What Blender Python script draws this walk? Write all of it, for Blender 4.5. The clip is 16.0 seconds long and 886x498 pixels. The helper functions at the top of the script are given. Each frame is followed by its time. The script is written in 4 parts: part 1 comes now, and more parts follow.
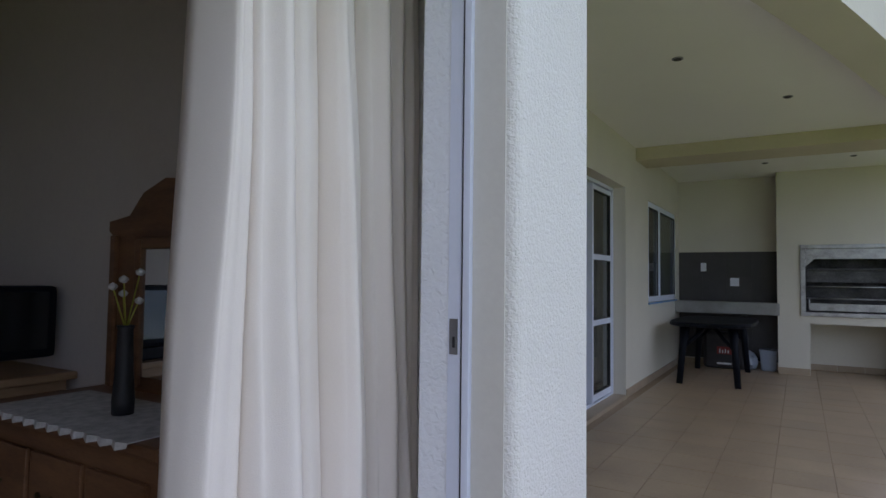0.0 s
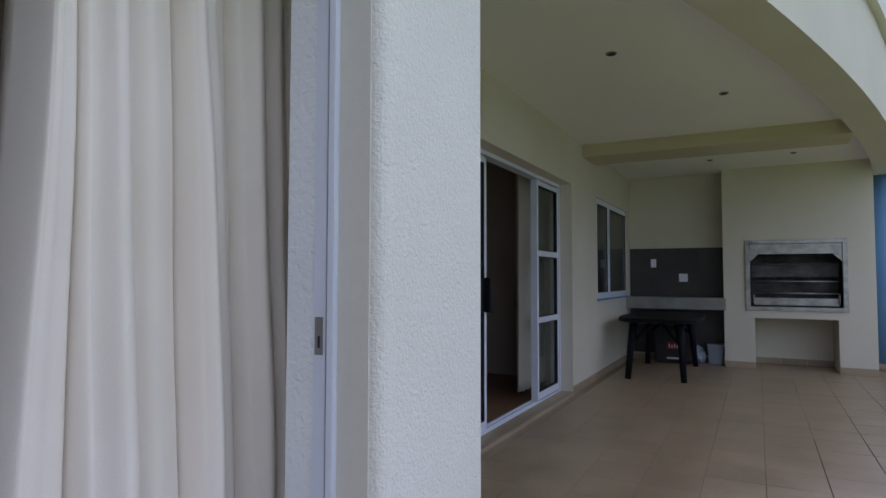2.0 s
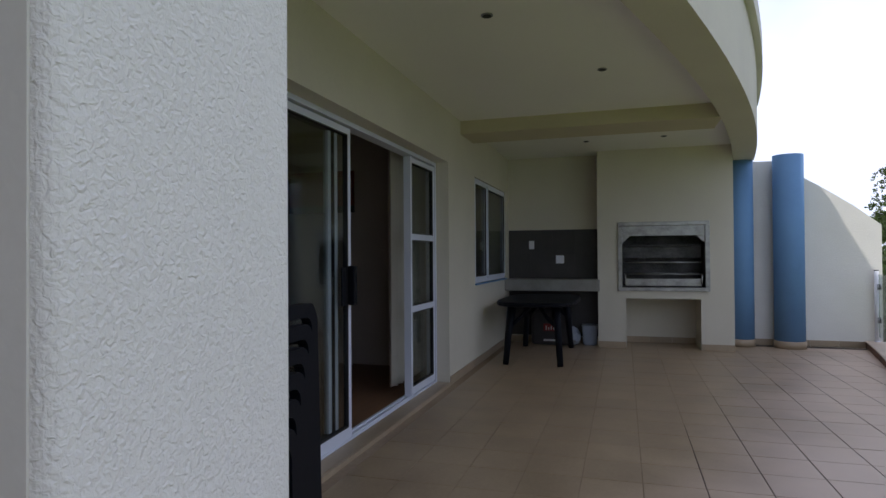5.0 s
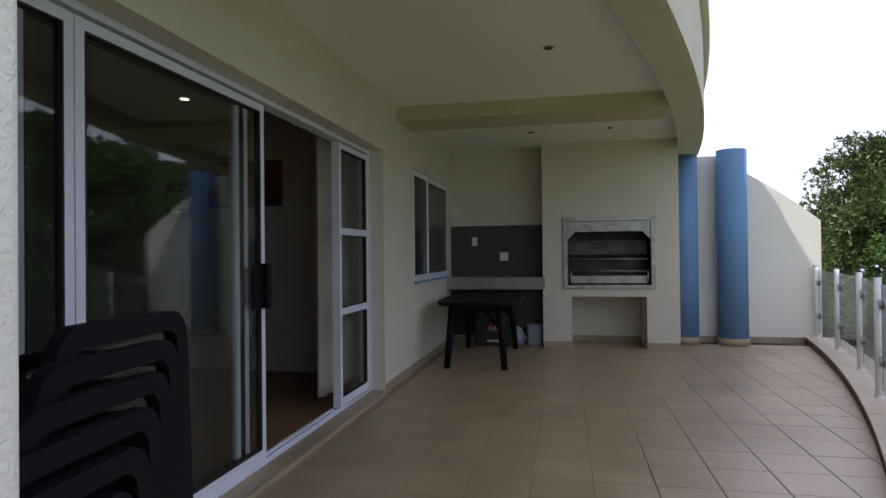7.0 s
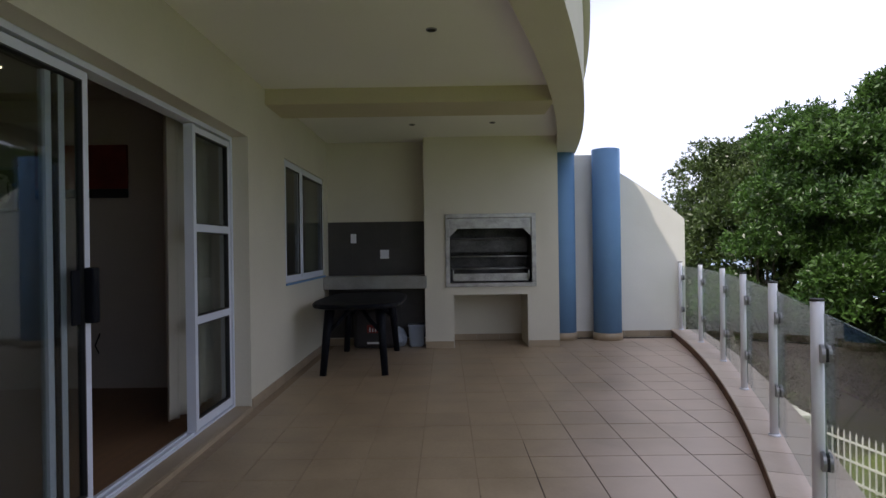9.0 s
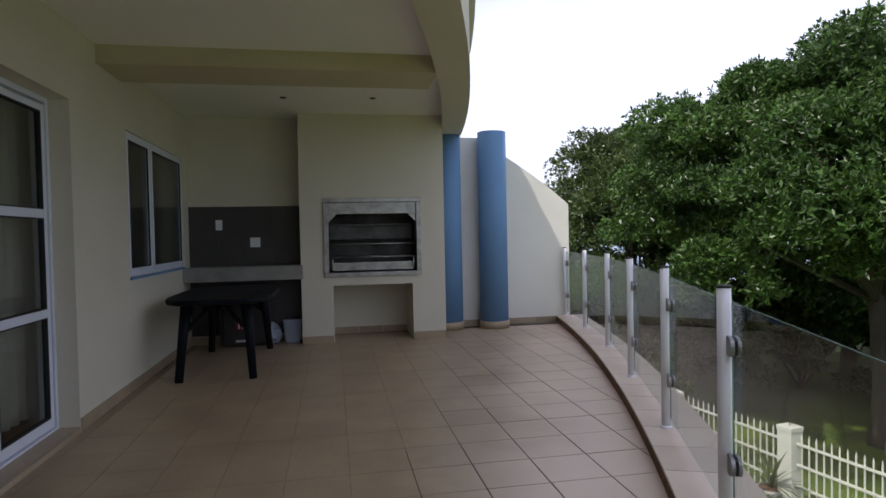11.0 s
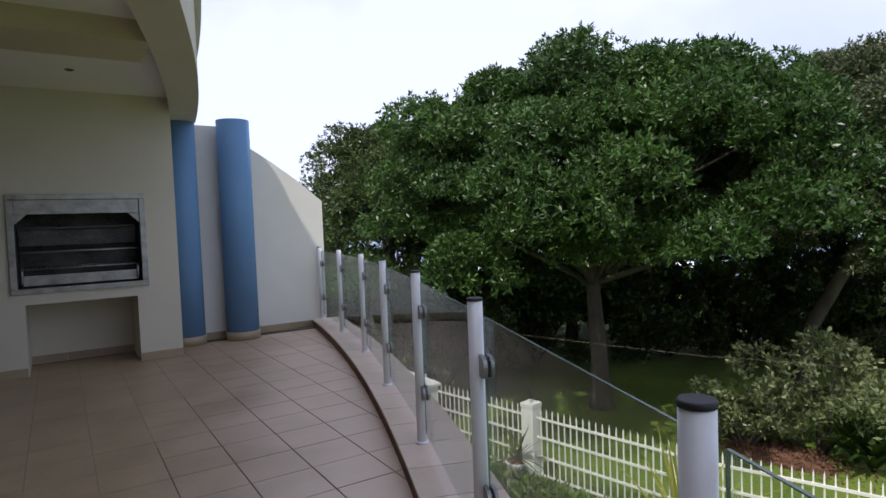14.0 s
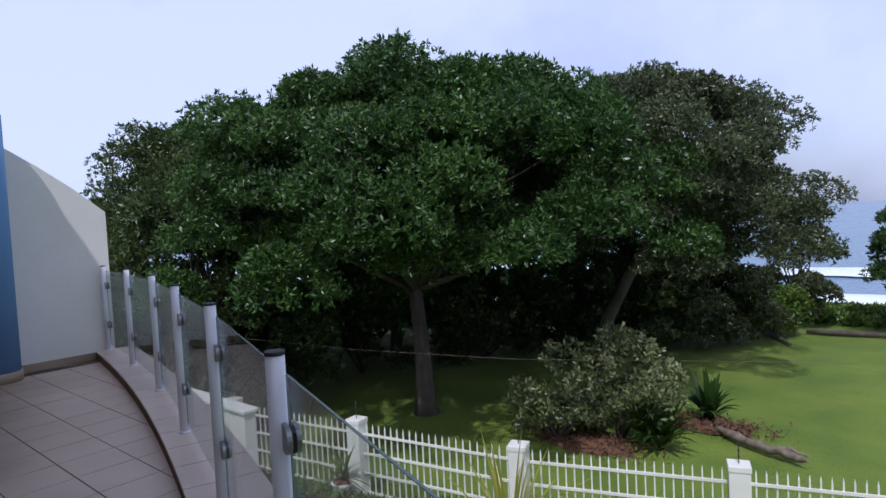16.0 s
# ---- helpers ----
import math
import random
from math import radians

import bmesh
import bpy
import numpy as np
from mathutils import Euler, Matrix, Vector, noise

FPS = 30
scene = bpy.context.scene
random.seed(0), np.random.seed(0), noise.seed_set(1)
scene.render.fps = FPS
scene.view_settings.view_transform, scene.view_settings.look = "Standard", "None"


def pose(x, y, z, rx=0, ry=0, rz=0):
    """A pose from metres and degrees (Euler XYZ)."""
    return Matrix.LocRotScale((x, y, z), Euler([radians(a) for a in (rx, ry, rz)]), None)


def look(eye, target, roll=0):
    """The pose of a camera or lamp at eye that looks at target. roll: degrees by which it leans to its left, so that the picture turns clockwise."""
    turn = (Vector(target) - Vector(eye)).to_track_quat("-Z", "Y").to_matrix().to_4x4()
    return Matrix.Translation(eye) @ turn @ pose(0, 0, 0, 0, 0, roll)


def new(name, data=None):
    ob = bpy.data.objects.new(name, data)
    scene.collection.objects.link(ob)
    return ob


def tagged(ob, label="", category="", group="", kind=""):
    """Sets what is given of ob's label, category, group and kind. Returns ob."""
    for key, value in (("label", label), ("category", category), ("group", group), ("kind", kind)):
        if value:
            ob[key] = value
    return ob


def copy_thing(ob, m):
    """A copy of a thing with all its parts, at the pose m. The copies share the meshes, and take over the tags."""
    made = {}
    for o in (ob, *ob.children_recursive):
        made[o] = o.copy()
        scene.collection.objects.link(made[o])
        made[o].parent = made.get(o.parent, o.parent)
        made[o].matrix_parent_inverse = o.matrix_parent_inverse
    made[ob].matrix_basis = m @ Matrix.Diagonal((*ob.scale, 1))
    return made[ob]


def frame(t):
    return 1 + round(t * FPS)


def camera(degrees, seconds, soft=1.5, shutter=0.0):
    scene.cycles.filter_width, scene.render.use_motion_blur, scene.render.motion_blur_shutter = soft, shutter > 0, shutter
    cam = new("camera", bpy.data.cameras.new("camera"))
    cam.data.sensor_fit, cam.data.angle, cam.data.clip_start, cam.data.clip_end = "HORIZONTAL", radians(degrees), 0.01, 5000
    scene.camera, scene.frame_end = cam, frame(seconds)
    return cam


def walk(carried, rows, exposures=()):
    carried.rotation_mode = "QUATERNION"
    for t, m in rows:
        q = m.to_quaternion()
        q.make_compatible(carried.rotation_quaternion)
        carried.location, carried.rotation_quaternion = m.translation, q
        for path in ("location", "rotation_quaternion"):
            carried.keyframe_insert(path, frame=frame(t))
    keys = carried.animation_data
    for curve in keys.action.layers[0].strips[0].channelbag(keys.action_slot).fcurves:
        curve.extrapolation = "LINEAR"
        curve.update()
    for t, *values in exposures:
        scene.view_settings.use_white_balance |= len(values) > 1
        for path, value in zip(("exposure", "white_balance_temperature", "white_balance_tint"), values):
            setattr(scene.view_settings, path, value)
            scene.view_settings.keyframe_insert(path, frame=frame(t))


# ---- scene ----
cam = camera(72.8, 16.0)
PATH = [
    (0, (0.181, 0.546, 1.203), (1.898, 1.567, 1.298), 0.7),
    (0.5, (0.174, 0.48, 1.216), (1.904, 1.477, 1.315), 0.3),
    (1, (0.241, 0.449, 1.213), (1.986, 1.422, 1.311), 0.2),
    (1.5, (0.307, 0.412, 1.201), (2.064, 1.362, 1.299), 0.1),
    (2, (0.359, 0.397, 1.195), (2.129, 1.324, 1.288), 0.1),
    (2.5, (0.417, 0.4, 1.182), (2.2, 1.301, 1.268), 0.1),
    (3, (0.496, 0.421, 1.175), (2.301, 1.28, 1.25), 0.0),
    (3.5, (0.612, 0.465, 1.242), (2.446, 1.26, 1.285), -0.0),
    (4, (0.677, 0.478, 1.177), (2.543, 1.197, 1.232), -0.1),
    (4.5, (0.762, 0.475, 1.178), (2.655, 1.118, 1.225), -0.3),
    (5, (0.871, 0.465, 1.252), (2.786, 1.042, 1.275), -0.4),
    (7.5, (1.443, 0.539, 1.23), (3.415, 0.867, 1.242), -0.5),
    (8, (1.531, 0.574, 1.257), (3.519, 0.8, 1.258), -0.4),
    (8.5, (1.619, 0.546, 1.248), (3.615, 0.668, 1.252), -0.7),
    (9, (1.721, 0.534, 1.256), (3.721, 0.545, 1.254), -0.8),
    (9.2, (1.763, 0.554, 1.273), (3.762, 0.507, 1.258), -0.9),
    (11.3, (2.242, 0.426, 1.229), (4.194, -0.005, 1.182), -1.3),
    (11.5, (2.265, 0.425, 1.225), (4.203, -0.065, 1.178), -1.4),
    (12, (2.315, 0.4, 1.227), (4.212, -0.233, 1.173), -1.5),
    (12.5, (2.394, 0.351, 1.243), (4.243, -0.411, 1.178), -1.7),
    (13, (2.481, 0.274, 1.251), (4.28, -0.597, 1.178), -1.9),
    (13.5, (2.535, 0.201, 1.263), (4.276, -0.78, 1.181), -2.1),
    (14, (2.588, 0.16, 1.28), (4.271, -0.917, 1.192), -2.2),
    (14.5, (2.674, 0.108, 1.304), (4.284, -1.075, 1.214), -2.3),
    (15, (2.748, 0.06, 1.319), (4.27, -1.234, 1.227), -2.5),
    (15.5, (2.815, -0.014, 1.332), (4.231, -1.424, 1.238), -2.6),
    (16, (2.851, -0.106, 1.344), (4.151, -1.622, 1.249), -2.8),
]
EXPOSURES = [(0, 0.48, 6000, 13.5), (5, 0.03, 6250, 13.5), (7.5, 0.3, 6550, 14), (9, 0.14, 6550, 14.5), (12.5, 0.03, 6450, 14.5), (14.5, -0.2, 6100, 16), (16, -0.48, 5600, 18)]
walk(cam, [(t, look(eye, target, roll)) for t, eye, target, roll in PATH], EXPOSURES)

# ---- world and light ----
SUN_DIR = Vector((1.0, -1.83, -3.0)).normalized()
world = bpy.data.worlds.new("world")
scene.world = world
world.use_nodes = True
wn = world.node_tree.nodes
sky = wn.new("ShaderNodeTexSky")
sky.sky_type = "NISHITA"
sky.sun_disc = False
sky.sun_elevation = math.asin(-SUN_DIR.z)
sky.sun_rotation = math.atan2(-SUN_DIR.x, -SUN_DIR.y)
sky.air_density, sky.dust_density, sky.ozone_density = 1.0, 3.0, 1.5
# thin bright cloud over the blue
tc = wn.new("ShaderNodeTexCoord")
cloud = wn.new("ShaderNodeTexNoise")
cloud.inputs["Scale"].default_value, cloud.inputs["Detail"].default_value = 1.6, 5.0
cr = wn.new("ShaderNodeValToRGB")
cr.color_ramp.elements[0].position, cr.color_ramp.elements[1].position = 0.30, 0.62
cr.color_ramp.elements[0].color, cr.color_ramp.elements[1].color = (0.12, 0.12, 0.12, 1), (0.80, 0.80, 0.80, 1)
mixs = wn.new("ShaderNodeMixRGB")
mixs.inputs[2].default_value = (8.3, 8.8, 10.6, 1)
wl = world.node_tree.links
wl.new(tc.outputs["Generated"], cloud.inputs["Vector"])
wl.new(cloud.outputs["Fac"], cr.inputs["Fac"])
wl.new(cr.outputs["Color"], mixs.inputs[0])
wl.new(sky.outputs["Color"], mixs.inputs[1])
wl.new(mixs.outputs["Color"], wn["Background"].inputs["Color"])
wn["Background"].inputs["Strength"].default_value = 0.145
sun = new("sun", bpy.data.lights.new("sun", "SUN"))
sun.data.energy, sun.data.angle, sun.data.color = 3.5, radians(1.0), (1.0, 0.95, 0.87)
sun.rotation_euler = SUN_DIR.to_track_quat("-Z", "Y").to_euler()


# ---- materials ----
def material(name, colour, colour2=None, rough=0.6, scale=6.0, fine=90.0, bump=0.0, bump_scale=None, metal=0.0,
             island=0.0, objrand=0.0, coat=0.0, spec=0.5, stretch=(1, 1, 1), wear=0.5):
    """A surface with broad and fine variation between two colours, and relief."""
    m = bpy.data.materials.new(name)
    m.use_nodes = True
    nt = m.node_tree
    b = nt.nodes["Principled BSDF"]
    co = nt.nodes.new("ShaderNodeNewGeometry")
    mp = nt.nodes.new("ShaderNodeMapping")
    mp.inputs["Scale"].default_value = stretch
    nt.links.new(co.outputs["Position"], mp.inputs["Vector"])
    broad = nt.nodes.new("ShaderNodeTexNoise")
    broad.inputs["Scale"].default_value, broad.inputs["Detail"].default_value = scale, 6.0
    grain = nt.nodes.new("ShaderNodeTexNoise")
    grain.inputs["Scale"].default_value, grain.inputs["Detail"].default_value = fine, 3.0
    for n in (broad, grain):
        nt.links.new(mp.outputs["Vector"], n.inputs["Vector"])
    add = nt.nodes.new("ShaderNodeMath")
    add.operation = "MULTIPLY_ADD"
    add.inputs[1].default_value = 0.35
    nt.links.new(grain.outputs["Fac"], add.inputs[0])
    nt.links.new(broad.outputs["Fac"], add.inputs[2])
    ramp = nt.nodes.new("ShaderNodeValToRGB")
    c2 = colour2 or tuple(v * 0.82 for v in colour)
    ramp.color_ramp.elements[0].position, ramp.color_ramp.elements[1].position = 0.45, 0.92
    ramp.color_ramp.elements[0].color, ramp.color_ramp.elements[1].color = (*c2, 1), (*colour, 1)
    nt.links.new(add.outputs[0], ramp.inputs["Fac"])
    out = ramp.outputs["Color"]
    if island or objrand:
        rnd = nt.nodes.new("ShaderNodeNewGeometry") if island else nt.nodes.new("ShaderNodeObjectInfo")
        hsv = nt.nodes.new("ShaderNodeHueSaturation")
        rng = nt.nodes.new("ShaderNodeMapRange")
        amt = island or objrand
        rng.inputs["To Min"].default_value, rng.inputs["To Max"].default_value = 1 - amt, 1 + amt
        nt.links.new(rnd.outputs["Random Per Island" if island else "Random"], rng.inputs["Value"])
        nt.links.new(rng.outputs["Result"], hsv.inputs["Value"])
        nt.links.new(out, hsv.inputs["Color"])
        out = hsv.outputs["Color"]
    nt.links.new(out, b.inputs["Base Color"])
    b.inputs["Roughness"].default_value, b.inputs["Metallic"].default_value = rough, metal
    b.inputs["Specular IOR Level"].default_value = spec
    b.inputs["Coat Weight"].default_value = coat
    rr = nt.nodes.new("ShaderNodeMapRange")
    rr.inputs["To Min"].default_value, rr.inputs["To Max"].default_value = max(0.03, rough - 0.12 * wear), min(1, rough + 0.16 * wear)
    nt.links.new(broad.outputs["Fac"], rr.inputs["Value"])
    nt.links.new(rr.outputs["Result"], b.inputs["Roughness"])
    if bump:
        rel = nt.nodes.new("ShaderNodeTexNoise")
        rel.inputs["Scale"].default_value, rel.inputs["Detail"].default_value = bump_scale or fine, 2.0
        rel.inputs["Distortion"].default_value = 0.6
        nt.links.new(mp.outputs["Vector"], rel.inputs["Vector"])
        bp = nt.nodes.new("ShaderNodeBump")
        bp.inputs["Strength"].default_value, bp.inputs["Distance"].default_value = 1.0, bump
        nt.links.new(rel.outputs["Fac"], bp.inputs["Height"])
        nt.links.new(bp.outputs["Normal"], b.inputs["Normal"])
    return m


def glass_material(name, tint, rough=0.0):
    """Thin clear sheet: lets light straight through, mirrors by Fresnel."""
    m = bpy.data.materials.new(name)
    m.use_nodes = True
    nt = m.node_tree
    nt.nodes.remove(nt.nodes["Principled BSDF"])
    tr, gl, mx, lw, pw, fr = (nt.nodes.new("ShaderNode" + k) for k in ("BsdfTransparent", "BsdfGlossy", "MixShader", "LayerWeight", "Math", "Math"))
    tr.inputs["Color"].default_value = (*tint, 1)
    gl.inputs["Roughness"].default_value = rough
    lw.inputs["Blend"].default_value = 0.5
    pw.operation, fr.operation = "POWER", "MULTIPLY_ADD"
    pw.inputs[1].default_value, fr.inputs[1].default_value, fr.inputs[2].default_value = 4.5, 0.5, 0.05
    nt.links.new(lw.outputs["Facing"], pw.inputs[0])
    nt.links.new(pw.outputs[0], fr.inputs[0])
    nt.links.new(fr.outputs[0], mx.inputs[0])
    nt.links.new(tr.outputs[0], mx.inputs[1])
    nt.links.new(gl.outputs[0], mx.inputs[2])
    nt.links.new(mx.outputs[0], nt.nodes["Material Output"].inputs["Surface"])
    return m


def leaf_material(name, colour, colour2, island=0.6, rough=0.36):
    m = material(name, colour, colour2, rough=rough, scale=0.5, fine=3.0, island=island, spec=0.5, wear=0.3)
    nt = m.node_tree
    b = nt.nodes["Principled BSDF"]
    tl, mx = nt.nodes.new("ShaderNodeBsdfTranslucent"), nt.nodes.new("ShaderNodeMixShader")
    mx.inputs[0].default_value = 0.30
    src = b.inputs["Base Color"].links[0].from_socket
    nt.links.new(src, tl.inputs["Color"])
    nt.links.new(b.outputs[0], mx.inputs[1])
    nt.links.new(tl.outputs[0], mx.inputs[2])
    nt.links.new(mx.outputs[0], nt.nodes["Material Output"].inputs["Surface"])
    return m


M = dict(
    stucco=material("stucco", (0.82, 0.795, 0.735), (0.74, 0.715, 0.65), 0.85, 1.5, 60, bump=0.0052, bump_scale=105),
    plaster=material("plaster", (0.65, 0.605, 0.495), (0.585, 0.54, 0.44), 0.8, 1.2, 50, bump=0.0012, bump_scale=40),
    # plaster with the dim yellow bounce light under the ceiling put into its colour
    beam=material("plaster_in_warm_shade", (0.56, 0.50, 0.34), (0.50, 0.445, 0.30), 0.8, 1.2, 50, bump=0.0012, bump_scale=40),
    smooth=material("smooth_plaster", (0.70, 0.67, 0.60), (0.63, 0.60, 0.53), 0.75, 2.0, 60, bump=0.0008, bump_scale=30),
    rough_white=material("rough_white", (0.82, 0.83, 0.85), (0.74, 0.75, 0.77), 0.7, 3.0, 70, bump=0.004, bump_scale=55),
    ceiling=material("ceiling_paint", (0.84, 0.82, 0.76), (0.80, 0.78, 0.72), 0.85, 0.9, 40),
    blue=material("blue_paint", (0.145, 0.285, 0.49), (0.125, 0.25, 0.44), 0.75, 2.5, 60, bump=0.001, bump_scale=60),
    tile=material("beige_tile", (0.40, 0.30, 0.19), (0.29, 0.21, 0.13), 0.36, 2.6, 45, bump=0.0006, bump_scale=25, objrand=0.035),
    leaf_bush=leaf_material("pale_shrub_leaf", (0.30, 0.335, 0.15), (0.11, 0.145, 0.055)),
    lamp_on=material("lit_lamp", (0.9, 0.8, 0.6), None, 0.5),
    tile_kerb=material("kerb_tile", (0.66, 0.53, 0.44), (0.56, 0.44, 0.355), 0.40, 3.5, 45, objrand=0.10),
    grout=material("grout", (0.40, 0.31, 0.22), (0.22, 0.155, 0.10), 0.9, 0.55, 30),
    grout_dark=material("weathered_grout", (0.12, 0.085, 0.065), (0.055, 0.04, 0.032), 0.95, 2, 40),
    skirt=material("skirting_tile", (0.40, 0.31, 0.21), (0.31, 0.235, 0.155), 0.4, 3, 45, objrand=0.10),
    alu=material("white_aluminium", (0.72, 0.75, 0.84), (0.66, 0.69, 0.78), 0.35, 3, 80, wear=0.3),
    white=material("white_powder_coat", (0.80, 0.81, 0.86), (0.74, 0.75, 0.80), 0.32, 4, 90, wear=0.4),
    gasket=material("black_rubber", (0.02, 0.02, 0.022), None, 0.6),
    black=material("black_plastic", (0.008, 0.009, 0.013), (0.005, 0.006, 0.009), 0.5, 5, 120, bump=0.0003, spec=0.12),
    steel=material("brushed_steel", (0.50, 0.49, 0.47), (0.23, 0.225, 0.215), 0.40, 7, 60, metal=0.85, stretch=(1, 1, 1.5), bump=0.0004),
    soot=material("sooty_steel", (0.15, 0.145, 0.14), (0.02, 0.019, 0.018), 0.5, 3.5, 40, metal=0.6, stretch=(1, 1, 1.6)),
    clamp=material("satin_clamp", (0.34, 0.34, 0.35), (0.26, 0.26, 0.27), 0.35, 8, 90, metal=0.85),
    slate=material("dark_slate_tile", (0.060, 0.055, 0.052), (0.042, 0.038, 0.036), 0.55, 4, 60, objrand=0.12),
    concrete=material("concrete", (0.33, 0.32, 0.29), (0.22, 0.21, 0.19), 0.8, 4, 60, bump=0.002, bump_scale=30),
    curtain=material("cream_cotton", (0.86, 0.79, 0.71), (0.81, 0.735, 0.645), 0.9, 2.5, 220, bump=0.0006, bump_scale=400),
    curtain_beige=material("beige_cotton", (0.58, 0.53, 0.45), (0.48, 0.43, 0.36), 0.9, 2.5, 220, bump=0.0006, bump_scale=400),
    wood=material("brown_wood", (0.22, 0.11, 0.05), (0.11, 0.05, 0.022), 0.45, 3, 30, stretch=(6, 1, 6)),
    wood_pale=material("pale_wood", (0.34, 0.22, 0.12), (0.24, 0.15, 0.08), 0.5, 3, 30, stretch=(1, 6, 6)),
    roomwall=material("room_wall", (0.58, 0.525, 0.48), (0.51, 0.46, 0.42), 0.85, 1, 40),
    roomfloor=material("room_floor", (0.24, 0.13, 0.07), (0.16, 0.085, 0.045), 0.45, 3, 30, stretch=(1, 6, 1)),
    lace=material("white_lace", (0.58, 0.56, 0.53), (0.34, 0.33, 0.31), 0.9, 30, 160),
    red=material("red_canvas", (0.24, 0.03, 0.02), (0.14, 0.018, 0.012), 0.7, 4, 60),
    bark=material("grey_bark", (0.115, 0.095, 0.075), (0.045, 0.036, 0.028), 0.9, 3, 25, bump=0.02, bump_scale=9, stretch=(1, 1, 0.35)),
    dry_wood=material("dry_weathered_wood", (0.27, 0.22, 0.17), (0.09, 0.07, 0.05), 0.9, 7, 40, bump=0.02, bump_scale=16),
    grass=material("lawn", (0.17, 0.23, 0.026), (0.08, 0.14, 0.012), 0.9, 0.6, 25, bump=0.05, bump_scale=14),
    mulch=material("dry_mulch", (0.20, 0.10, 0.055), (0.09, 0.045, 0.025), 0.95, 3, 30, bump=0.03, bump_scale=18),
    leaf=leaf_material("dark_leaf", (0.082, 0.16, 0.032), (0.030, 0.072, 0.016)),
    leaf_far=leaf_material("far_leaf", (0.085, 0.125, 0.035), (0.045, 0.075, 0.020)),
    leaf_grey=leaf_material("greyish_leaf", (0.125, 0.15, 0.066), (0.062, 0.085, 0.034)),
    leaf_bright=leaf_material("bright_leaf", (0.15, 0.23, 0.035), (0.07, 0.13, 0.02)),
    leaf_yellow=leaf_material("yellow_palm_leaf", (0.48, 0.46, 0.08), (0.28, 0.31, 0.05)),
    fence=material("cream_fence_paint", (0.80, 0.79, 0.72), (0.70, 0.69, 0.62), 0.5, 3, 60),
    sea=material("sea_water", (0.10, 0.20, 0.30), (0.07, 0.15, 0.24), 0.25, 0.02, 0.3, bump=0.2, bump_scale=0.4),
    foam=material("surf_foam", (0.85, 0.87, 0.88), (0.55, 0.62, 0.66), 0.9, 0.12, 1.5),
    glass=glass_material("clear_glass", (0.93, 0.96, 0.94)),
    glass_door=glass_material("door_glass", (0.80, 0.83, 0.82)),
    glass_edge=material("green_glass_edge", (0.13, 0.19, 0.16), (0.10, 0.15, 0.13), 0.2),
    brass=material("aged_brass", (0.16, 0.12, 0.06), None, 0.4, metal=0.8),
    terracotta=material("white_pot", (0.72, 0.71, 0.68), (0.55, 0.54, 0.50), 0.6, 6, 60),
    carton=material("black_charcoal_bag", (0.035, 0.03, 0.03), (0.02, 0.017, 0.017), 0.5, 6, 60, bump=0.004, bump_scale=12),
    grey_plastic=material("grey_plastic", (0.30, 0.33, 0.38), (0.25, 0.28, 0.33), 0.5, 4, 60),
    print_white=material("white_print", (0.7, 0.68, 0.64), None, 0.6),
    print_red=material("red_print", (0.22, 0.02, 0.015), None, 0.6),
    screen=material("dark_screen", (0.012, 0.014, 0.016), None, 0.12),
    mirror=material("mirror_silver", (0.85, 0.86, 0.86), (0.84, 0.85, 0.85), 0.03, metal=1.0, wear=0.0),
)


def bleach_and_sheen(m, pale, pale2):
    """Bleached open patio edge, with the sky's sheen painted in, fading inwards from the kerb."""
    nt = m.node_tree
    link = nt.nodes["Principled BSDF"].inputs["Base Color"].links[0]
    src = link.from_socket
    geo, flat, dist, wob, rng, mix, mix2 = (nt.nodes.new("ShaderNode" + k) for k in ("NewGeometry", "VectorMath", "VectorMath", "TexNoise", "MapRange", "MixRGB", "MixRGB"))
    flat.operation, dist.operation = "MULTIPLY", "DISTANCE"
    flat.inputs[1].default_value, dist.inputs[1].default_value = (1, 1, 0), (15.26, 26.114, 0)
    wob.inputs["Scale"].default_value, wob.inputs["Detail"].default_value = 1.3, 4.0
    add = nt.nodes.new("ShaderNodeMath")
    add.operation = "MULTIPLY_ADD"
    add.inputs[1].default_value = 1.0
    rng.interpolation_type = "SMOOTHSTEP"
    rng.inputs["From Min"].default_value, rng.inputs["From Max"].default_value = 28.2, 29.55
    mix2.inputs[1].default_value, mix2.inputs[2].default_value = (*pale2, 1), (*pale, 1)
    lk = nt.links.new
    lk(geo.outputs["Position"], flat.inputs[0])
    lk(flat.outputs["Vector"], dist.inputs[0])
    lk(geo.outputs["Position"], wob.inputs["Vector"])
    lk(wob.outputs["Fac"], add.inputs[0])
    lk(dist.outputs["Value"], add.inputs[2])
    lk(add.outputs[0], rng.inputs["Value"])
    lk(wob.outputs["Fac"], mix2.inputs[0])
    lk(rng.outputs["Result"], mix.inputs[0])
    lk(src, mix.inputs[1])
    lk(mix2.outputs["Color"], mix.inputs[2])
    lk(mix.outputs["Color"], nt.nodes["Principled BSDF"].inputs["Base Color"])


bleach_and_sheen(M["tile"], (0.69, 0.53, 0.42), (0.53, 0.395, 0.305))
b = M["lamp_on"].node_tree.nodes["Principled BSDF"]
b.inputs["Emission Color"].default_value, b.inputs["Emission Strength"].default_value = (1.0, 0.8, 0.5, 1), 6.0


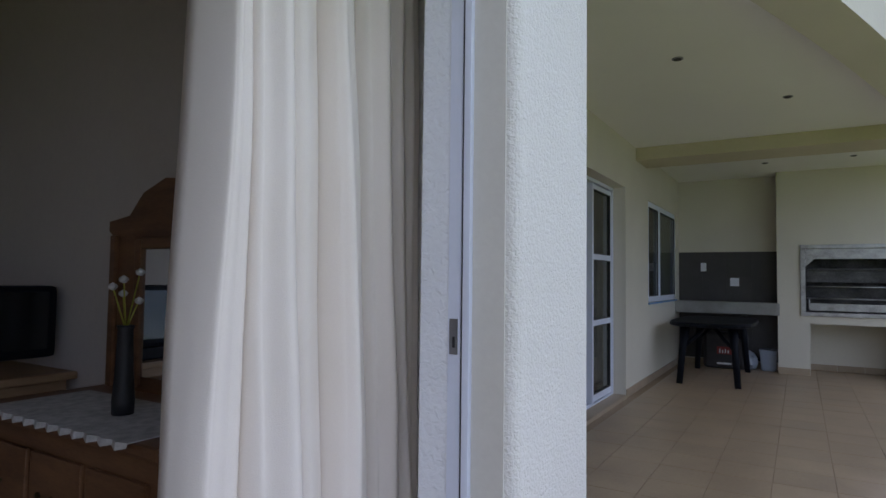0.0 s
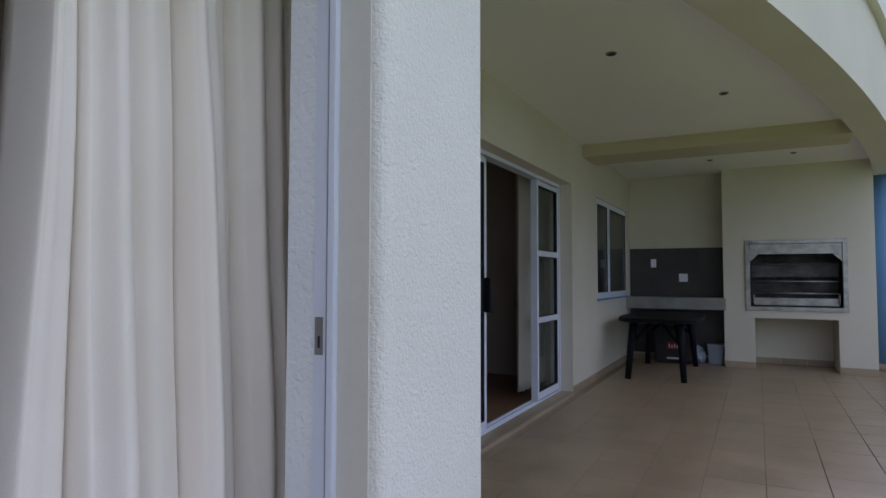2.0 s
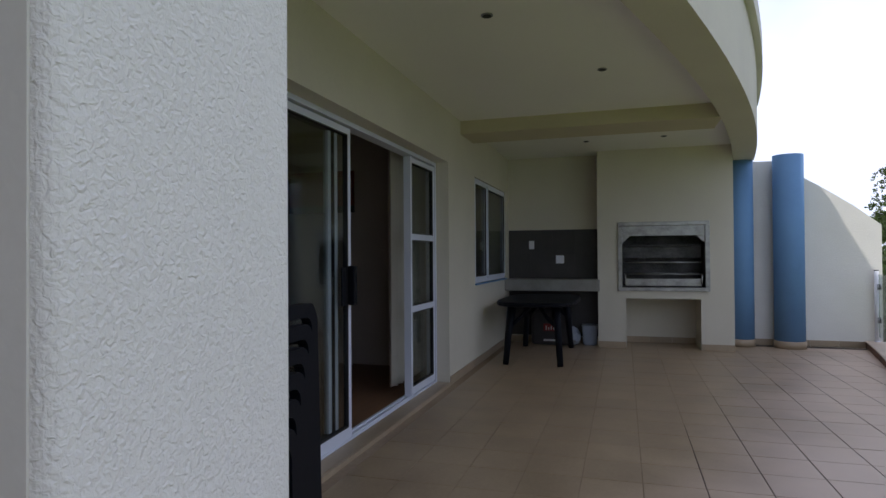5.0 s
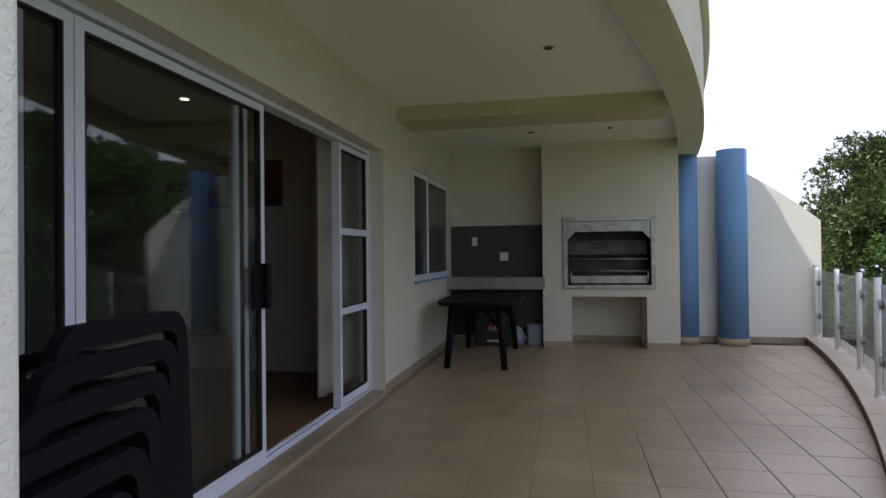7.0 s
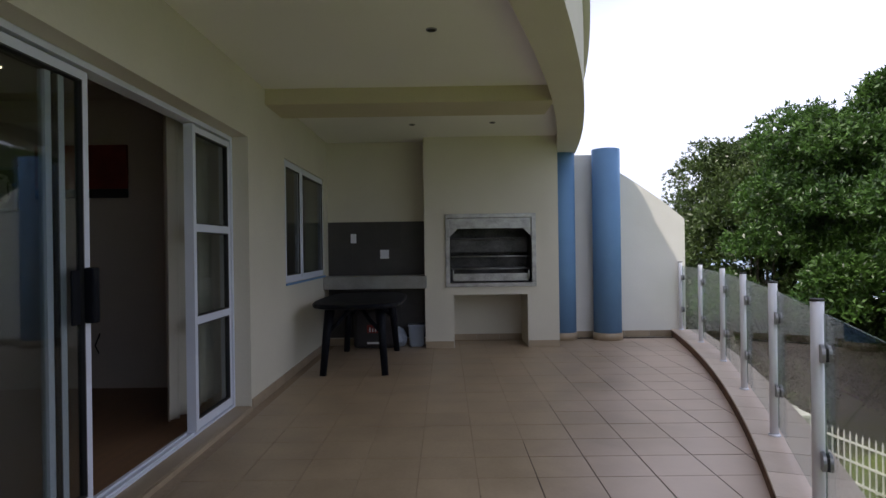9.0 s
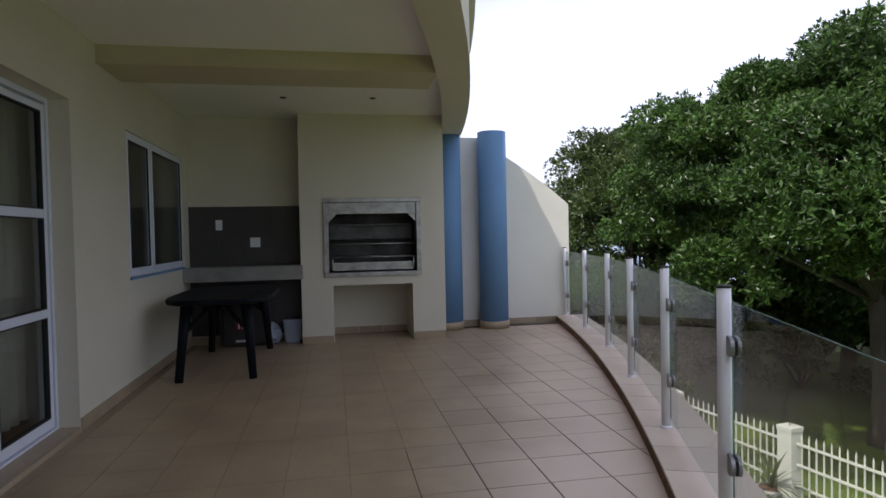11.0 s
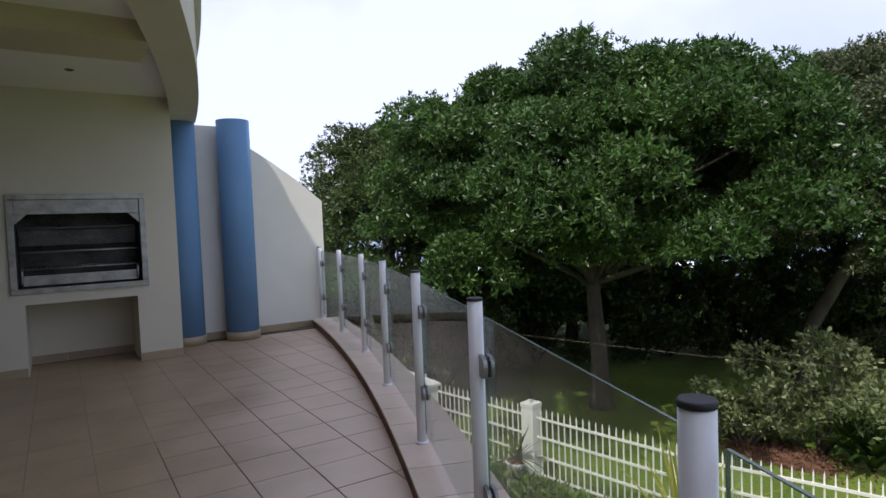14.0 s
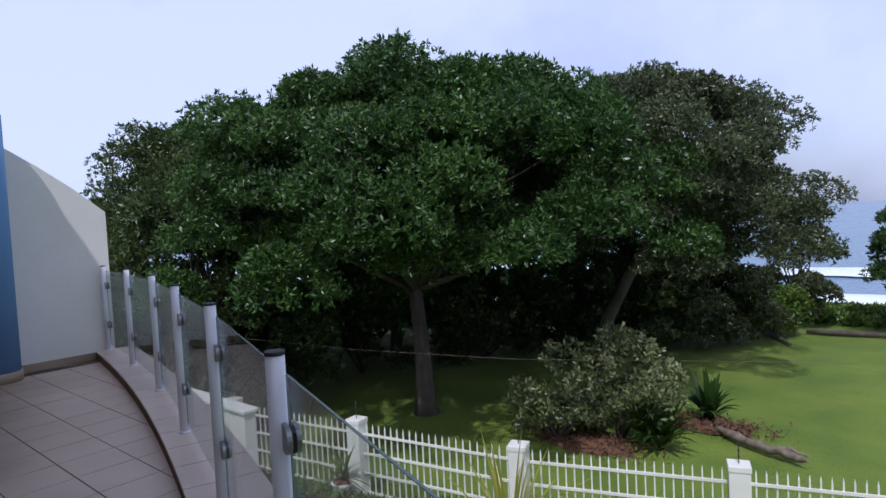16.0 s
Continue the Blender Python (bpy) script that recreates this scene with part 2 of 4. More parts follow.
# ---- builders ----
def box(bm, a, b, bevel=0.0):
    """A box between two corners, its edges rounded if asked."""
    lo, hi = [min(p, q) for p, q in zip(a, b)], [max(p, q) for p, q in zip(a, b)]
    r = bmesh.ops.create_cube(bm, size=1)
    for v in r["verts"]:
        v.co = Vector([l + (c + 0.5) * (h - l) for c, l, h in zip(v.co, lo, hi)])
    if bevel:
        es = list({e for v in r["verts"] for e in v.link_edges})
        bmesh.ops.bevel(bm, geom=es, offset=bevel, segments=2, affect="EDGES", profile=0.6)
    return bm


def boxes(*pairs, bevel=0.0):
    bm = bmesh.new()
    for a, b in pairs:
        box(bm, a, b, bevel)
    return bm


def tube(bm, pts, radii, sides=10, caps=True):
    """A tapered pipe along points."""
    pts = [Vector(p) for p in pts]
    rings = []
    for i, p in enumerate(pts):
        d = (pts[min(i + 1, len(pts) - 1)] - pts[max(i - 1, 0)]).normalized()
        u = d.cross(Vector((0.31, 0.94, 0.13))).normalized()
        w = d.cross(u)
        r = radii[i] if isinstance(radii, (list, tuple)) else radii
        rings.append([bm.verts.new(p + r * (math.cos(2 * math.pi * k / sides) * u + math.sin(2 * math.pi * k / sides) * w)) for k in range(sides)])
    for a, b in zip(rings, rings[1:]):
        for k in range(sides):
            f = bm.faces.new((a[k], a[(k + 1) % sides], b[(k + 1) % sides], b[k]))
            f.smooth = True
    if caps:
        bm.faces.new(rings[0])
        bm.faces.new(rings[-1][::-1])
    return bm


def prism(bm, outline, z0, z1):
    """An upright prism on an outline in plan."""
    lo = [bm.verts.new((x, y, z0)) for x, y in outline]
    hi = [bm.verts.new((x, y, z1)) for x, y in outline]
    n = len(outline)
    for i in range(n):
        bm.faces.new((lo[i], lo[(i + 1) % n], hi[(i + 1) % n], hi[i]))
    bm.faces.new(hi)
    bm.faces.new(lo[::-1])
    return bm


def finish(name, bm, mat, parent=None):
    bmesh.ops.recalc_face_normals(bm, faces=bm.faces)
    me = bpy.data.meshes.new(name)
    bm.to_mesh(me)
    bm.free()
    me.materials.append(M[mat])
    ob = new(name, me)
    if parent:
        ob.parent = parent
    return ob


def part(name, bm, mat, parent, label=""):
    ob = finish(name, bm, mat, parent)
    return tagged(ob, label) if label else ob


def thing(name, label, category, group="", kind=""):
    return tagged(new(name), label, category, group, kind)


def solid(name, bm, mat, label, category, group="", kind=""):
    return tagged(finish(name, bm, mat), label, category, group, kind)


def structure(name, bm, mat, label, category="wall"):
    return tagged(finish(name, bm, mat), label, category, "", "structure")


# ---- plan ----
WY = 2.09            # outer face of the house wall
DY = 2.22            # plane of the sliding door
CEIL, BEAM = 2.66, 2.52
BX, BACK, WALLX = 9.3, 9.62, 10.05   # barbecue front, alcove back, boundary wall
GROUND = -3.5


def arc(cx, cy, r, x):
    a = math.asin((x - cx) / r)
    return lambda off=0.0: (cx + (r + off) * math.sin(a), cy - (r + off) * math.cos(a))


def rail(x, off=0.0):
    """Line of the railing posts, off metres outwards."""
    return arc(15.26, 26.114, 29.29, x)(off)


def eave(x, off=0.0):
    """Outer face of the upper balcony."""
    return arc(13.9, 28.5, 30.0, x)(off)


def strip(bm, fn, xs, off0, off1, z0, z1):
    """A curved bar of rectangular section."""
    rings = []
    for x in xs:
        (ax, ay), (bx, by) = fn(x, off0), fn(x, off1)
        rings.append([bm.verts.new(p) for p in ((ax, ay, z0), (bx, by, z0), (bx, by, z1), (ax, ay, z1))])
    for a, b in zip(rings, rings[1:]):
        for k in range(4):
            bm.faces.new((a[k], a[(k + 1) % 4], b[(k + 1) % 4], b[k]))
    bm.faces.new(rings[0])
    bm.faces.new(rings[-1][::-1])
    return bm


def steps(a, b, n):
    return [a + (b - a) * i / n for i in range(n + 1)]


# ---- large structure ----
KERB_IN = -0.14
TURNX = 1.95
edge = [rail(x, KERB_IN + 0.05) for x in steps(10.0, TURNX, 40)] + [(0.9, -0.28), (-2.6, -0.62)]
bm = prism(bmesh.new(), [(-2.6, 1.2), (1.8, 1.2), (1.8, 2.3), (10.0, 2.3), (10.0, -0.5)] + edge, -0.3, -0.004)
structure("floor", bm, "grout", "tiled patio floor bed with worn grout", "floor")
# weathered joints in the open strip along the kerb
inner = [rail(x, -1.5) for x in steps(4.2, 9.9, 24)]
outer = [rail(x, KERB_IN + 0.03) for x in steps(9.95, 2.6, 30)]
bm = prism(bmesh.new(), inner + outer, -0.03, -0.003)
structure("pavement", bm, "grout_dark", "dark weathered joints of the open patio edge", "floor")

bm = strip(bmesh.new(), rail, steps(TURNX, 10.04, 48), KERB_IN, 0.22, -0.3, 0.078)
structure("kerb", bm, "grout_dark", "curved raised kerb under the glass railing", "kerb")
bm = prism(bmesh.new(), [rail(TURNX, KERB_IN), rail(TURNX, 0.17), (0.9, -0.58), (-2.6, -0.92), (-2.6, -0.62), (0.9, -0.28)], -0.3, 0.085)
structure("kerb_2", bm, "tile_kerb", "straight tiled kerb by the bedroom", "kerb")
bm = strip(bmesh.new(), rail, steps(-2.6, 10.04, 48), -0.05, 0.13, GROUND - 0.3, -0.3)
structure("wall_below", bm, "plaster", "cream wall under the balcony edge")

# house wall with door and window openings
D0, D1, DT = 1.95, 6.46, 2.16
W0, W1, WB, WT = 7.53, 9.38, 0.935, 2.155
T = 0.24
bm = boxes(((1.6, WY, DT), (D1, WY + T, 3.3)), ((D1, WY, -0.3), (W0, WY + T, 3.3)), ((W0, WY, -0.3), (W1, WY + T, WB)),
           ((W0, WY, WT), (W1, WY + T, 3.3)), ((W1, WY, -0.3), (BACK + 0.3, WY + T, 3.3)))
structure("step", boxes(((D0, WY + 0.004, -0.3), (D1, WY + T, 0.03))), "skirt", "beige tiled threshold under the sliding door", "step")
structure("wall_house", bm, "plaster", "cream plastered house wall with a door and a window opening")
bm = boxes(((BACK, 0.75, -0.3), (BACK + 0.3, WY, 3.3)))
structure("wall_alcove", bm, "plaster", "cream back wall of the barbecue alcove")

# bedroom front: rounded stucco pier beside the open sliding door
def pier():
    bm = bmesh.new()
    r, out = 0.03, []
    for cx, cy, a0 in ((1.38 + r, 1.07 + r, 180), (1.89 - r, 1.07 + r, 270)):
        out += [(cx + r * math.cos(radians(a0 + k * 15)), cy + r * math.sin(radians(a0 + k * 15))) for k in range(7)]
    out += [(1.89, WY), (1.66, WY), (1.66, 1.315), (1.38, 1.315)]
    return prism(bm, out, -0.3, 2.66)


structure("wall_pier", pier(), "stucco", "rough stucco pier at the bedroom door")
bm = boxes(((-2.8, 1.07, -0.3), (-1.3, 1.315, 2.66)), ((-1.3, 1.07, 2.2), (1.38, 1.315, 2.66)))
structure("wall_bedroom_front", bm, "stucco", "stucco wall round the bedroom door")
# unseen wall, added to keep the low western sky off the patio
bm = boxes(((-3.0, -1.1, -0.3), (-2.802, 1.069, CEIL)))
structure("wall_side", bm, "plaster", "unseen plain cream wall added to block sky light at the patio's end")
bm = boxes(((1.376, 1.10, 0.0), (1.3795, 1.179, 2.2)))
structure("trim", bm, "smooth", "smooth plaster reveal of the bedroom door", "trim")
bm = boxes(((1.374, 1.2385, 0.0), (1.3795, 1.3145, 2.2)))
structure("trim_2", bm, "rough_white", "roughly plastered white inner reveal", "trim")

# ceilings and beams
xs = steps(-2.8, 9.9, 40)
bm = prism(bmesh.new(), [eave(x, -0.2) for x in xs] + [(10.0, 2.3), (-2.8, 2.3)], CEIL, CEIL + 0.3)
structure("ceiling", bm, "ceiling", "cream painted patio ceiling", "ceiling")
bm = strip(bmesh.new(), eave, xs, -0.27, 0.0, BEAM, 3.26)
structure("beam_curved", bm, "plaster", "curved cream edge beam of the upper balcony", "beam")
# same plaster as the walls, its shaded tone painted on
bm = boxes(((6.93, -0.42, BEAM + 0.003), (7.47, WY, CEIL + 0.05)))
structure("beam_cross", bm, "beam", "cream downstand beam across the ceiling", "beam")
bm = strip(bmesh.new(), eave, xs, -0.3, 0.06, 3.26, 3.45)
structure("parapet_upper", bm, "smooth", "pale cream lip of the upper balcony", "parapet")
# plain block out of view, added so the sun leaves the patio in shade
bm = boxes(((-6.0, 1.6, 3.3), (9.6, 8.5, 5.6)))
structure("wall_upper_storey", bm, "plaster", "unseen cream upper storey block added to shade the patio")

# boundary wall with its sloping top
def boundary():
    bm = bmesh.new()
    prof = [(-0.5, -3.8), (-0.5, 2.53), (-1.55, 2.52), (-1.845, 2.29), (-2.13, 2.11), (-2.46, 1.875), (-2.765, 1.62), (-2.765, -3.8)]
    fr = [bm.verts.new((WALLX, y, z)) for y, z in prof]
    bk = [bm.verts.new((WALLX + 0.2, y, z)) for y, z in prof]
    n = len(prof)
    for i in range(n):
        bm.faces.new((fr[i], fr[(i + 1) % n], bk[(i + 1) % n], bk[i]))
    bm.faces.new(fr)
    bm.faces.new(bk[::-1])
    return bm


structure("wall_boundary", boundary(), "stucco", "cream boundary wall with a sloping top")
for nm, cx, cy, r, zt in (("column_1", 9.93, -1.06, 0.165, BEAM), ("column_2", 9.86, -1.635, 0.185, 2.56)):
    bm = tube(bmesh.new(), [(cx, cy, 0.1), (cx, cy, zt)], r, 32)
    structure(nm, bm, "blue", "round blue painted column", "column")
    bm = tube(bmesh.new(), [(cx, cy, 0.0), (cx, cy, 0.1)], r + 0.012, 24)
    structure("baseboard_" + nm, bm, "skirt", "beige tile skirting round the column", "baseboard")

# rooms behind the openings
bm = boxes(((-2.8, 1.315, -0.3), (1.66, 4.2, -0.005)))
structure("floor_bedroom", bm, "roomfloor", "dark wooden bedroom floor", "floor")
bm = boxes(((-2.8, 4.2, -0.3), (1.66, 4.4, 2.66)), ((-3.0, 1.07, -0.3), (-2.8, 4.4, 2.66)), ((1.66, WY, -0.3), (1.86, 4.4, 2.66)))
structure("wall_bedroom", bm, "roomwall", "grey white bedroom walls")
bm = boxes(((-3.0, 1.0, 2.66), (1.89, 4.4, 2.8)))
structure("ceiling_bedroom", bm, "roomwall", "bedroom ceiling", "ceiling")
bm = boxes(((1.86, WY + T, -0.3), (7.2, 6.2, 0.02)))
structure("floor_lounge", bm, "roomfloor", "brown lounge floor", "floor")
bm = boxes(((7.2, WY + T, -0.3), (7.4, 6.2, 2.66)), ((1.86, 6.2, -0.3), (10.2, 6.4, 2.66)), ((1.86, 4.4, -0.3), (1.95, 6.2, 2.66)), ((10.0, WY + T, -0.3), (10.2, 6.2, 2.66)))
structure("wall_lounge", bm, "roomwall", "grey white lounge walls")
bm = boxes(((1.86, WY + T, 2.66), (10.2, 6.4, 2.8)))
structure("ceiling_lounge", bm, "roomwall", "lounge ceiling", "ceiling")
bm = boxes(((7.4, WY + T, -0.3), (10.0, 6.2, 0.0)))
structure("floor_kitchen", bm, "roomfloor", "floor behind the kitchen window", "floor")


# ---- barbecue ----
def chimney():
    """Plastered breast with a hole for the grill and a niche below it."""
    y0, y1, xb = -0.88, 0.81, 10.03
    gy0, gy1, gz0, gz1 = -0.555, 0.505, 0.80, 1.65
    ny0, ny1, nz = -0.485, 0.445, 0.665
    bm = bmesh.new()
    for a, b in (((BX, y0, 0), (xb, ny0, nz)), ((BX, ny1, 0), (xb, y1, nz)), ((xb - 0.1, ny0, 0), (xb, ny1, nz)),
                 ((BX, y0, nz), (xb, y1, gz0)), ((BX, y0, gz0), (xb, gy0, gz1)), ((BX, gy1, gz0), (xb, y1, gz1)),
                 ((BX, y0, gz1), (xb, y1, CEIL)), ((xb - 0.08, gy0, gz0), (xb, gy1, gz1))):
        box(bm, a, b)
    return bm


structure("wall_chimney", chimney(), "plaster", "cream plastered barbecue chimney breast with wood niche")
g = thing("built_in_barbecue", "stainless steel built-in barbecue with sooty racks in a chimney breast", "barbecue")
oy0, oy1, oz0, oz1 = -0.595, 0.545, 0.765, 1.685
for a, b in (((oy0, oz1 - 0.05), (oy1, oz1)), ((oy0, oz0), (oy1, oz0 + 0.05)), ((oy0, oz0 + 0.051), (oy0 + 0.055, oz1 - 0.051)), ((oy1 - 0.055, oz0 + 0.051), (oy1, oz1 - 0.051))):
    part("frame_bar", boxes(((BX - 0.022, a[0], a[1]), (BX + 0.03, b[0], b[1])), bevel=0.004), "steel", g)
part("hood_panel", boxes(((BX - 0.004, oy0 + 0.058, 1.50), (BX + 0.012, oy1 - 0.058, 1.632)), bevel=0.002), "steel", g)
for s, yy in ((1, oy0 + 0.056), (-1, oy1 - 0.056)):
    bm = bmesh.new()
    v = [bm.verts.new((x, y, z)) for x in (BX + 0.016, BX + 0.022) for y, z in ((yy, 1.50), (yy + s * 0.1, 1.50), (yy, 1.40))]
    for f in ((0, 1, 2), (3, 4, 5), (0, 1, 4, 3), (1, 2, 5, 4), (2, 0, 3, 5)):
        bm.faces.new([v[i] for i in f])
    part("corner_gusset", bm, "steel", g)
for a, c in (((0.52, -0.55, 0.81), (0.6, 0.5, 1.64)), ((0.04, -0.553, 0.816), (0.519, -0.54, 1.64)), ((0.04, 0.49, 0.816), (0.519, 0.503, 1.64)), ((0.04, -0.55, 0.803), (0.519, 0.5, 0.815))):
    part("firebox_plate", boxes(((BX + a[0], a[1], a[2]), (BX + c[0], c[1], c[2]))), "soot", g, "sooty steel firebox lining")
part("back_shelf", boxes(((BX + 0.33, -0.53, 1.20), (BX + 0.345, 0.48, 1.36)), bevel=0.003), "soot", g)
part("shelf_lip", boxes(((BX + 0.27, -0.53, 1.362), (BX + 0.36, 0.48, 1.385)), bevel=0.004), "soot", g)
part("ash_drawer", boxes(((BX + 0.03, -0.5, 0.835), (BX + 0.05, 0.45, 0.93)), bevel=0.004), "steel", g)
for z in (1.145, 0.99):
    bm = bmesh.new()
    tube(bm, [(BX + 0.05, -0.52, z), (BX + 0.05, 0.47, z)], 0.008, 6)
    tube(bm, [(BX + 0.46, -0.52, z), (BX + 0.46, 0.47, z)], 0.008, 6)
    for k in range(26):
        yy = -0.51 + k * 0.0388
        tube(bm, [(BX + 0.05, yy, z), (BX + 0.46, yy, z)], 0.004, 5)
    part("grill_rack", bm, "steel", g, "wire grill rack")
for yy in (-0.5, 0.45):
    part("rack_handle", tube(bmesh.new(), [(BX + 0.02, yy, 0.86), (BX - 0.005, yy, 0.87), (BX - 0.005, yy, 0.96), (BX + 0.02, yy, 0.98)], 0.010, 8), "steel", g)

# alcove counter and splashback
solid("counter_slab", boxes(((BX - 0.03, 0.785, 0.755), (BACK, WY - 0.003, 0.915)), bevel=0.008), "concrete",
      "thick grey concrete counter slab in the alcove", "counter")
sb = thing("splashback", "dark slate tile splashback above the concrete counter", "splashback")
sb.location = (BACK, 0, 0)
for i in range(4):
    for j in range(2):
        y0 = 0.815 + i * 0.3175
        part("tile", boxes(((-0.012, y0 + 0.0004, 0.917 + j * 0.35), (-0.005, y0 + 0.3171, 0.917 + j * 0.35 + 0.3492))), "slate", sb)
    part("tile", boxes(((-0.012, 0.8154 + i * 0.3175, 0.10), (-0.005, 0.8146 + (i + 1) * 0.3175, 0.75))), "slate", sb)
part("backing", boxes(((-0.0048, 0.8155, 0.10), (-0.001, 2.08, 1.6165))), "gasket", sb, "dark adhesive bed")
for nm, y, z, w, h, lab in (("light_switch", 1.75, 1.40, 0.075, 0.12, "white wall light switch on dark tiles"), ("wall_socket", 1.345, 1.19, 0.115, 0.115, "white wall socket on dark tiles")):
    e = thing(nm, lab, "switch" if "light" in nm else "socket")
    e.location = (BACK - 0.012, y, z)
    part("face_plate", boxes(((-0.01, -w / 2, -h / 2), (0, w / 2, h / 2)), bevel=0.003), "white", e)
    part("rocker", boxes(((-0.014, -0.014, -0.022), (-0.0102, 0.014, 0.022)), bevel=0.001), "white", e)
# clutter under the counter
bag = thing("charcoal_bag", "black paper charcoal bag with red and white print", "bag")
bag.location = (9.44, 1.45, 0)
bm = boxes(((-0.12, -0.27, 0), (0.12, 0.27, 0.5)), bevel=0.05)
for v in bm.verts:
    v.co += Vector((noise.noise(v.co * 4), noise.noise(v.co * 4 + Vector((9, 0, 0))), 0)) * 0.03
    v.co.x *= 1 - 0.5 * max(0, v.co.z - 0.3)
part("sack", bm, "carton", bag)
part("printed_band", boxes(((-0.137, -0.1, 0.2), (-0.133, 0.1, 0.3))), "print_red", bag, "red printed band")
part("printed_line", boxes(((-0.137, -0.08, 0.06), (-0.133, 0.1, 0.085))), "print_white", bag, "white printed line")
for k in range(4):
    part("printed_mark", boxes(((-0.141, -0.05 + k * 0.035, 0.215), (-0.1375, -0.035 + k * 0.035, 0.255 + 0.015 * (k % 2)))), "print_white", bag, "white printed mark")
bkt = thing("plastic_container", "grey plastic container standing under the counter", "container")
bkt.location = (9.5, 0.93, 0)
bm = bmesh.new()
r = bmesh.ops.create_cube(bm, size=1)
for v in r["verts"]:
    k = 0.085 + 0.02 * (v.co.z + 0.5)
    v.co = Vector((v.co.x * 2 * k, v.co.y * 2 * k, (v.co.z + 0.5) * 0.27))
bmesh.ops.bevel(bm, geom=bm.edges[:], offset=0.015, segments=2, affect="EDGES")
part("tub", bm, "grey_plastic", bkt)
part("rim", boxes(((-0.112, -0.112, 0.262), (0.112, 0.112, 0.28)), bevel=0.006), "grey_plastic", bkt)
kb = thing("plastic_bag", "crumpled grey plastic bag on the patio floor", "bag")
kb.location = (9.5, 1.18, 0)
bm = bmesh.new()
bmesh.ops.create_icosphere(bm, subdivisions=3, radius=0.12)
for v in bm.verts:
    v.co *= 1 + 0.3 * noise.noise(v.co * 18)
    v.co.z = max(0, v.co.z * 1.1 + 0.11)
part("sheet", bm, "grey_plastic", kb)


# ---- table and chairs ----
def plastic_table():
    t = thing("plastic_table", "black round-cornered plastic garden table by the wall", "table")
    t.location = (8.42, 1.47, 0)
    bm = bmesh.new()
    n, rings = 40, []
    def sup(k, r, z):
        a = 2 * math.pi * k / n
        c, s = math.cos(a), math.sin(a)
        q = (abs(c) ** 3.8 + abs(s) ** 3.8) ** (-1 / 3.8)
        return bm.verts.new((0.86 * r * q * c, 0.47 * r * q * s, z))
    for r, z in ((0.93, 0.665), (0.99, 0.675), (1.0, 0.70), (0.985, 0.715), (0.95, 0.72), (0.4, 0.718)):
        rings.append([sup(k, r, z) for k in range(n)])
    for a, b in zip(rings, rings[1:]):
        for k in range(n):
            bm.faces.new((a[k], a[(k + 1) % n], b[(k + 1) % n], b[k]))
    bm.faces.new(rings[-1])
    bm.faces.new(rings[0][::-1])
    part("tabletop", bm, "black", t)
    for sx in (-1, 1):
        for sy in (-1, 1):
            bm = bmesh.new()
            tube(bm, [(sx * 0.72, sy * 0.31, 0), (sx * 0.66, sy * 0.28, 0.4), (sx * 0.60, sy * 0.25, 0.67)], [0.036, 0.042, 0.058], 8)
            leg = part("leg", bm, "black", t)
            tube_b = tube(bmesh.new(), [(sx * 0.655, sy * 0.275, 0.42), (sx * 0.60, sy * 0.15, 0.54), (sx * 0.53, sy * 0.05, 0.668)], 0.024, 6)
            part("brace", tube_b, "black", leg)
    return t


plastic_table()


def plastic_chair():
    """Stacking armchair with its back, one bent frame down to the feet, towards -y."""
    c = thing("plastic_chair", "black plastic stacking chair in a stack by the glass door", "chair", "stacked chairs")
    part("seat", boxes(((-0.20, -0.20, 0.39), (0.20, 0.22, 0.42)), bevel=0.01), "black", c)
    bm = bmesh.new()
    w, t = 0.048, 0.035
    def ring(off):
        o = []
        for sx in (-1, 1):
            pts = [(0.285 - off, 0.0), (0.24 - off, 0.66)]
            pts += [(0.24 - off - (0.07 - off * 0.5) * (1 - math.cos(radians(a))), 0.66 + (0.10 - off) * math.sin(radians(a))) for a in (20, 40, 60, 80, 90)]
            o.append([(sx * u, z) for u, z in pts])
        return o[0] + o[1][::-1]
    outer, inn = ring(0.0), ring(w)
    lay = []
    for y in (-0.30, -0.30 + t):
        lay.append([[bm.verts.new((u, y - 0.02 + 0.04 * (0.4 - z) * 0.3, z)) for u, z in line] for line in (outer, inn)])
    n = len(outer)
    for k in range(n - 1):
        for L in lay:
            bm.faces.new((L[0][k], L[0][k + 1], L[1][k + 1], L[1][k]))
        for q in (0, 1):
            bm.faces.new((lay[0][q][k], lay[0][q][k + 1], lay[1][q][k + 1], lay[1][q][k]))
    for k in (0, n - 1):
        bm.faces.new((lay[0][0][k], lay[0][1][k], lay[1][1][k], lay[1][0][k]))
    part("back_frame", bm, "black", c)
    part("lower_rail", boxes(((-0.19, -0.31, 0.44), (0.19, -0.29, 0.48)), bevel=0.005), "black", c)
    for s in (-1, 1):
        part("leg", tube(bmesh.new(), [(s * 0.25, 0.23, 0), (s * 0.235, 0.21, 0.3), (s * 0.225, 0.19, 0.6)], 0.024, 8), "black", c)
        part("armrest", tube(bmesh.new(), [(s * 0.225, 0.2, 0.6), (s * 0.235, 0.1, 0.62), (s * 0.235, -0.12, 0.62), (s * 0.215, -0.285, 0.63)], [0.024, 0.027, 0.026, 0.022], 8), "black", c)
    return c


STACK = pose(2.20, 1.70, 0, 0, 0, 4)
first = plastic_chair()
first.matrix_basis = STACK
for k in range(1, 6):
    copy_thing(first, STACK @ pose(0.075 * k, 0.022 * k, 0.066 * k, 0, 0, 0))


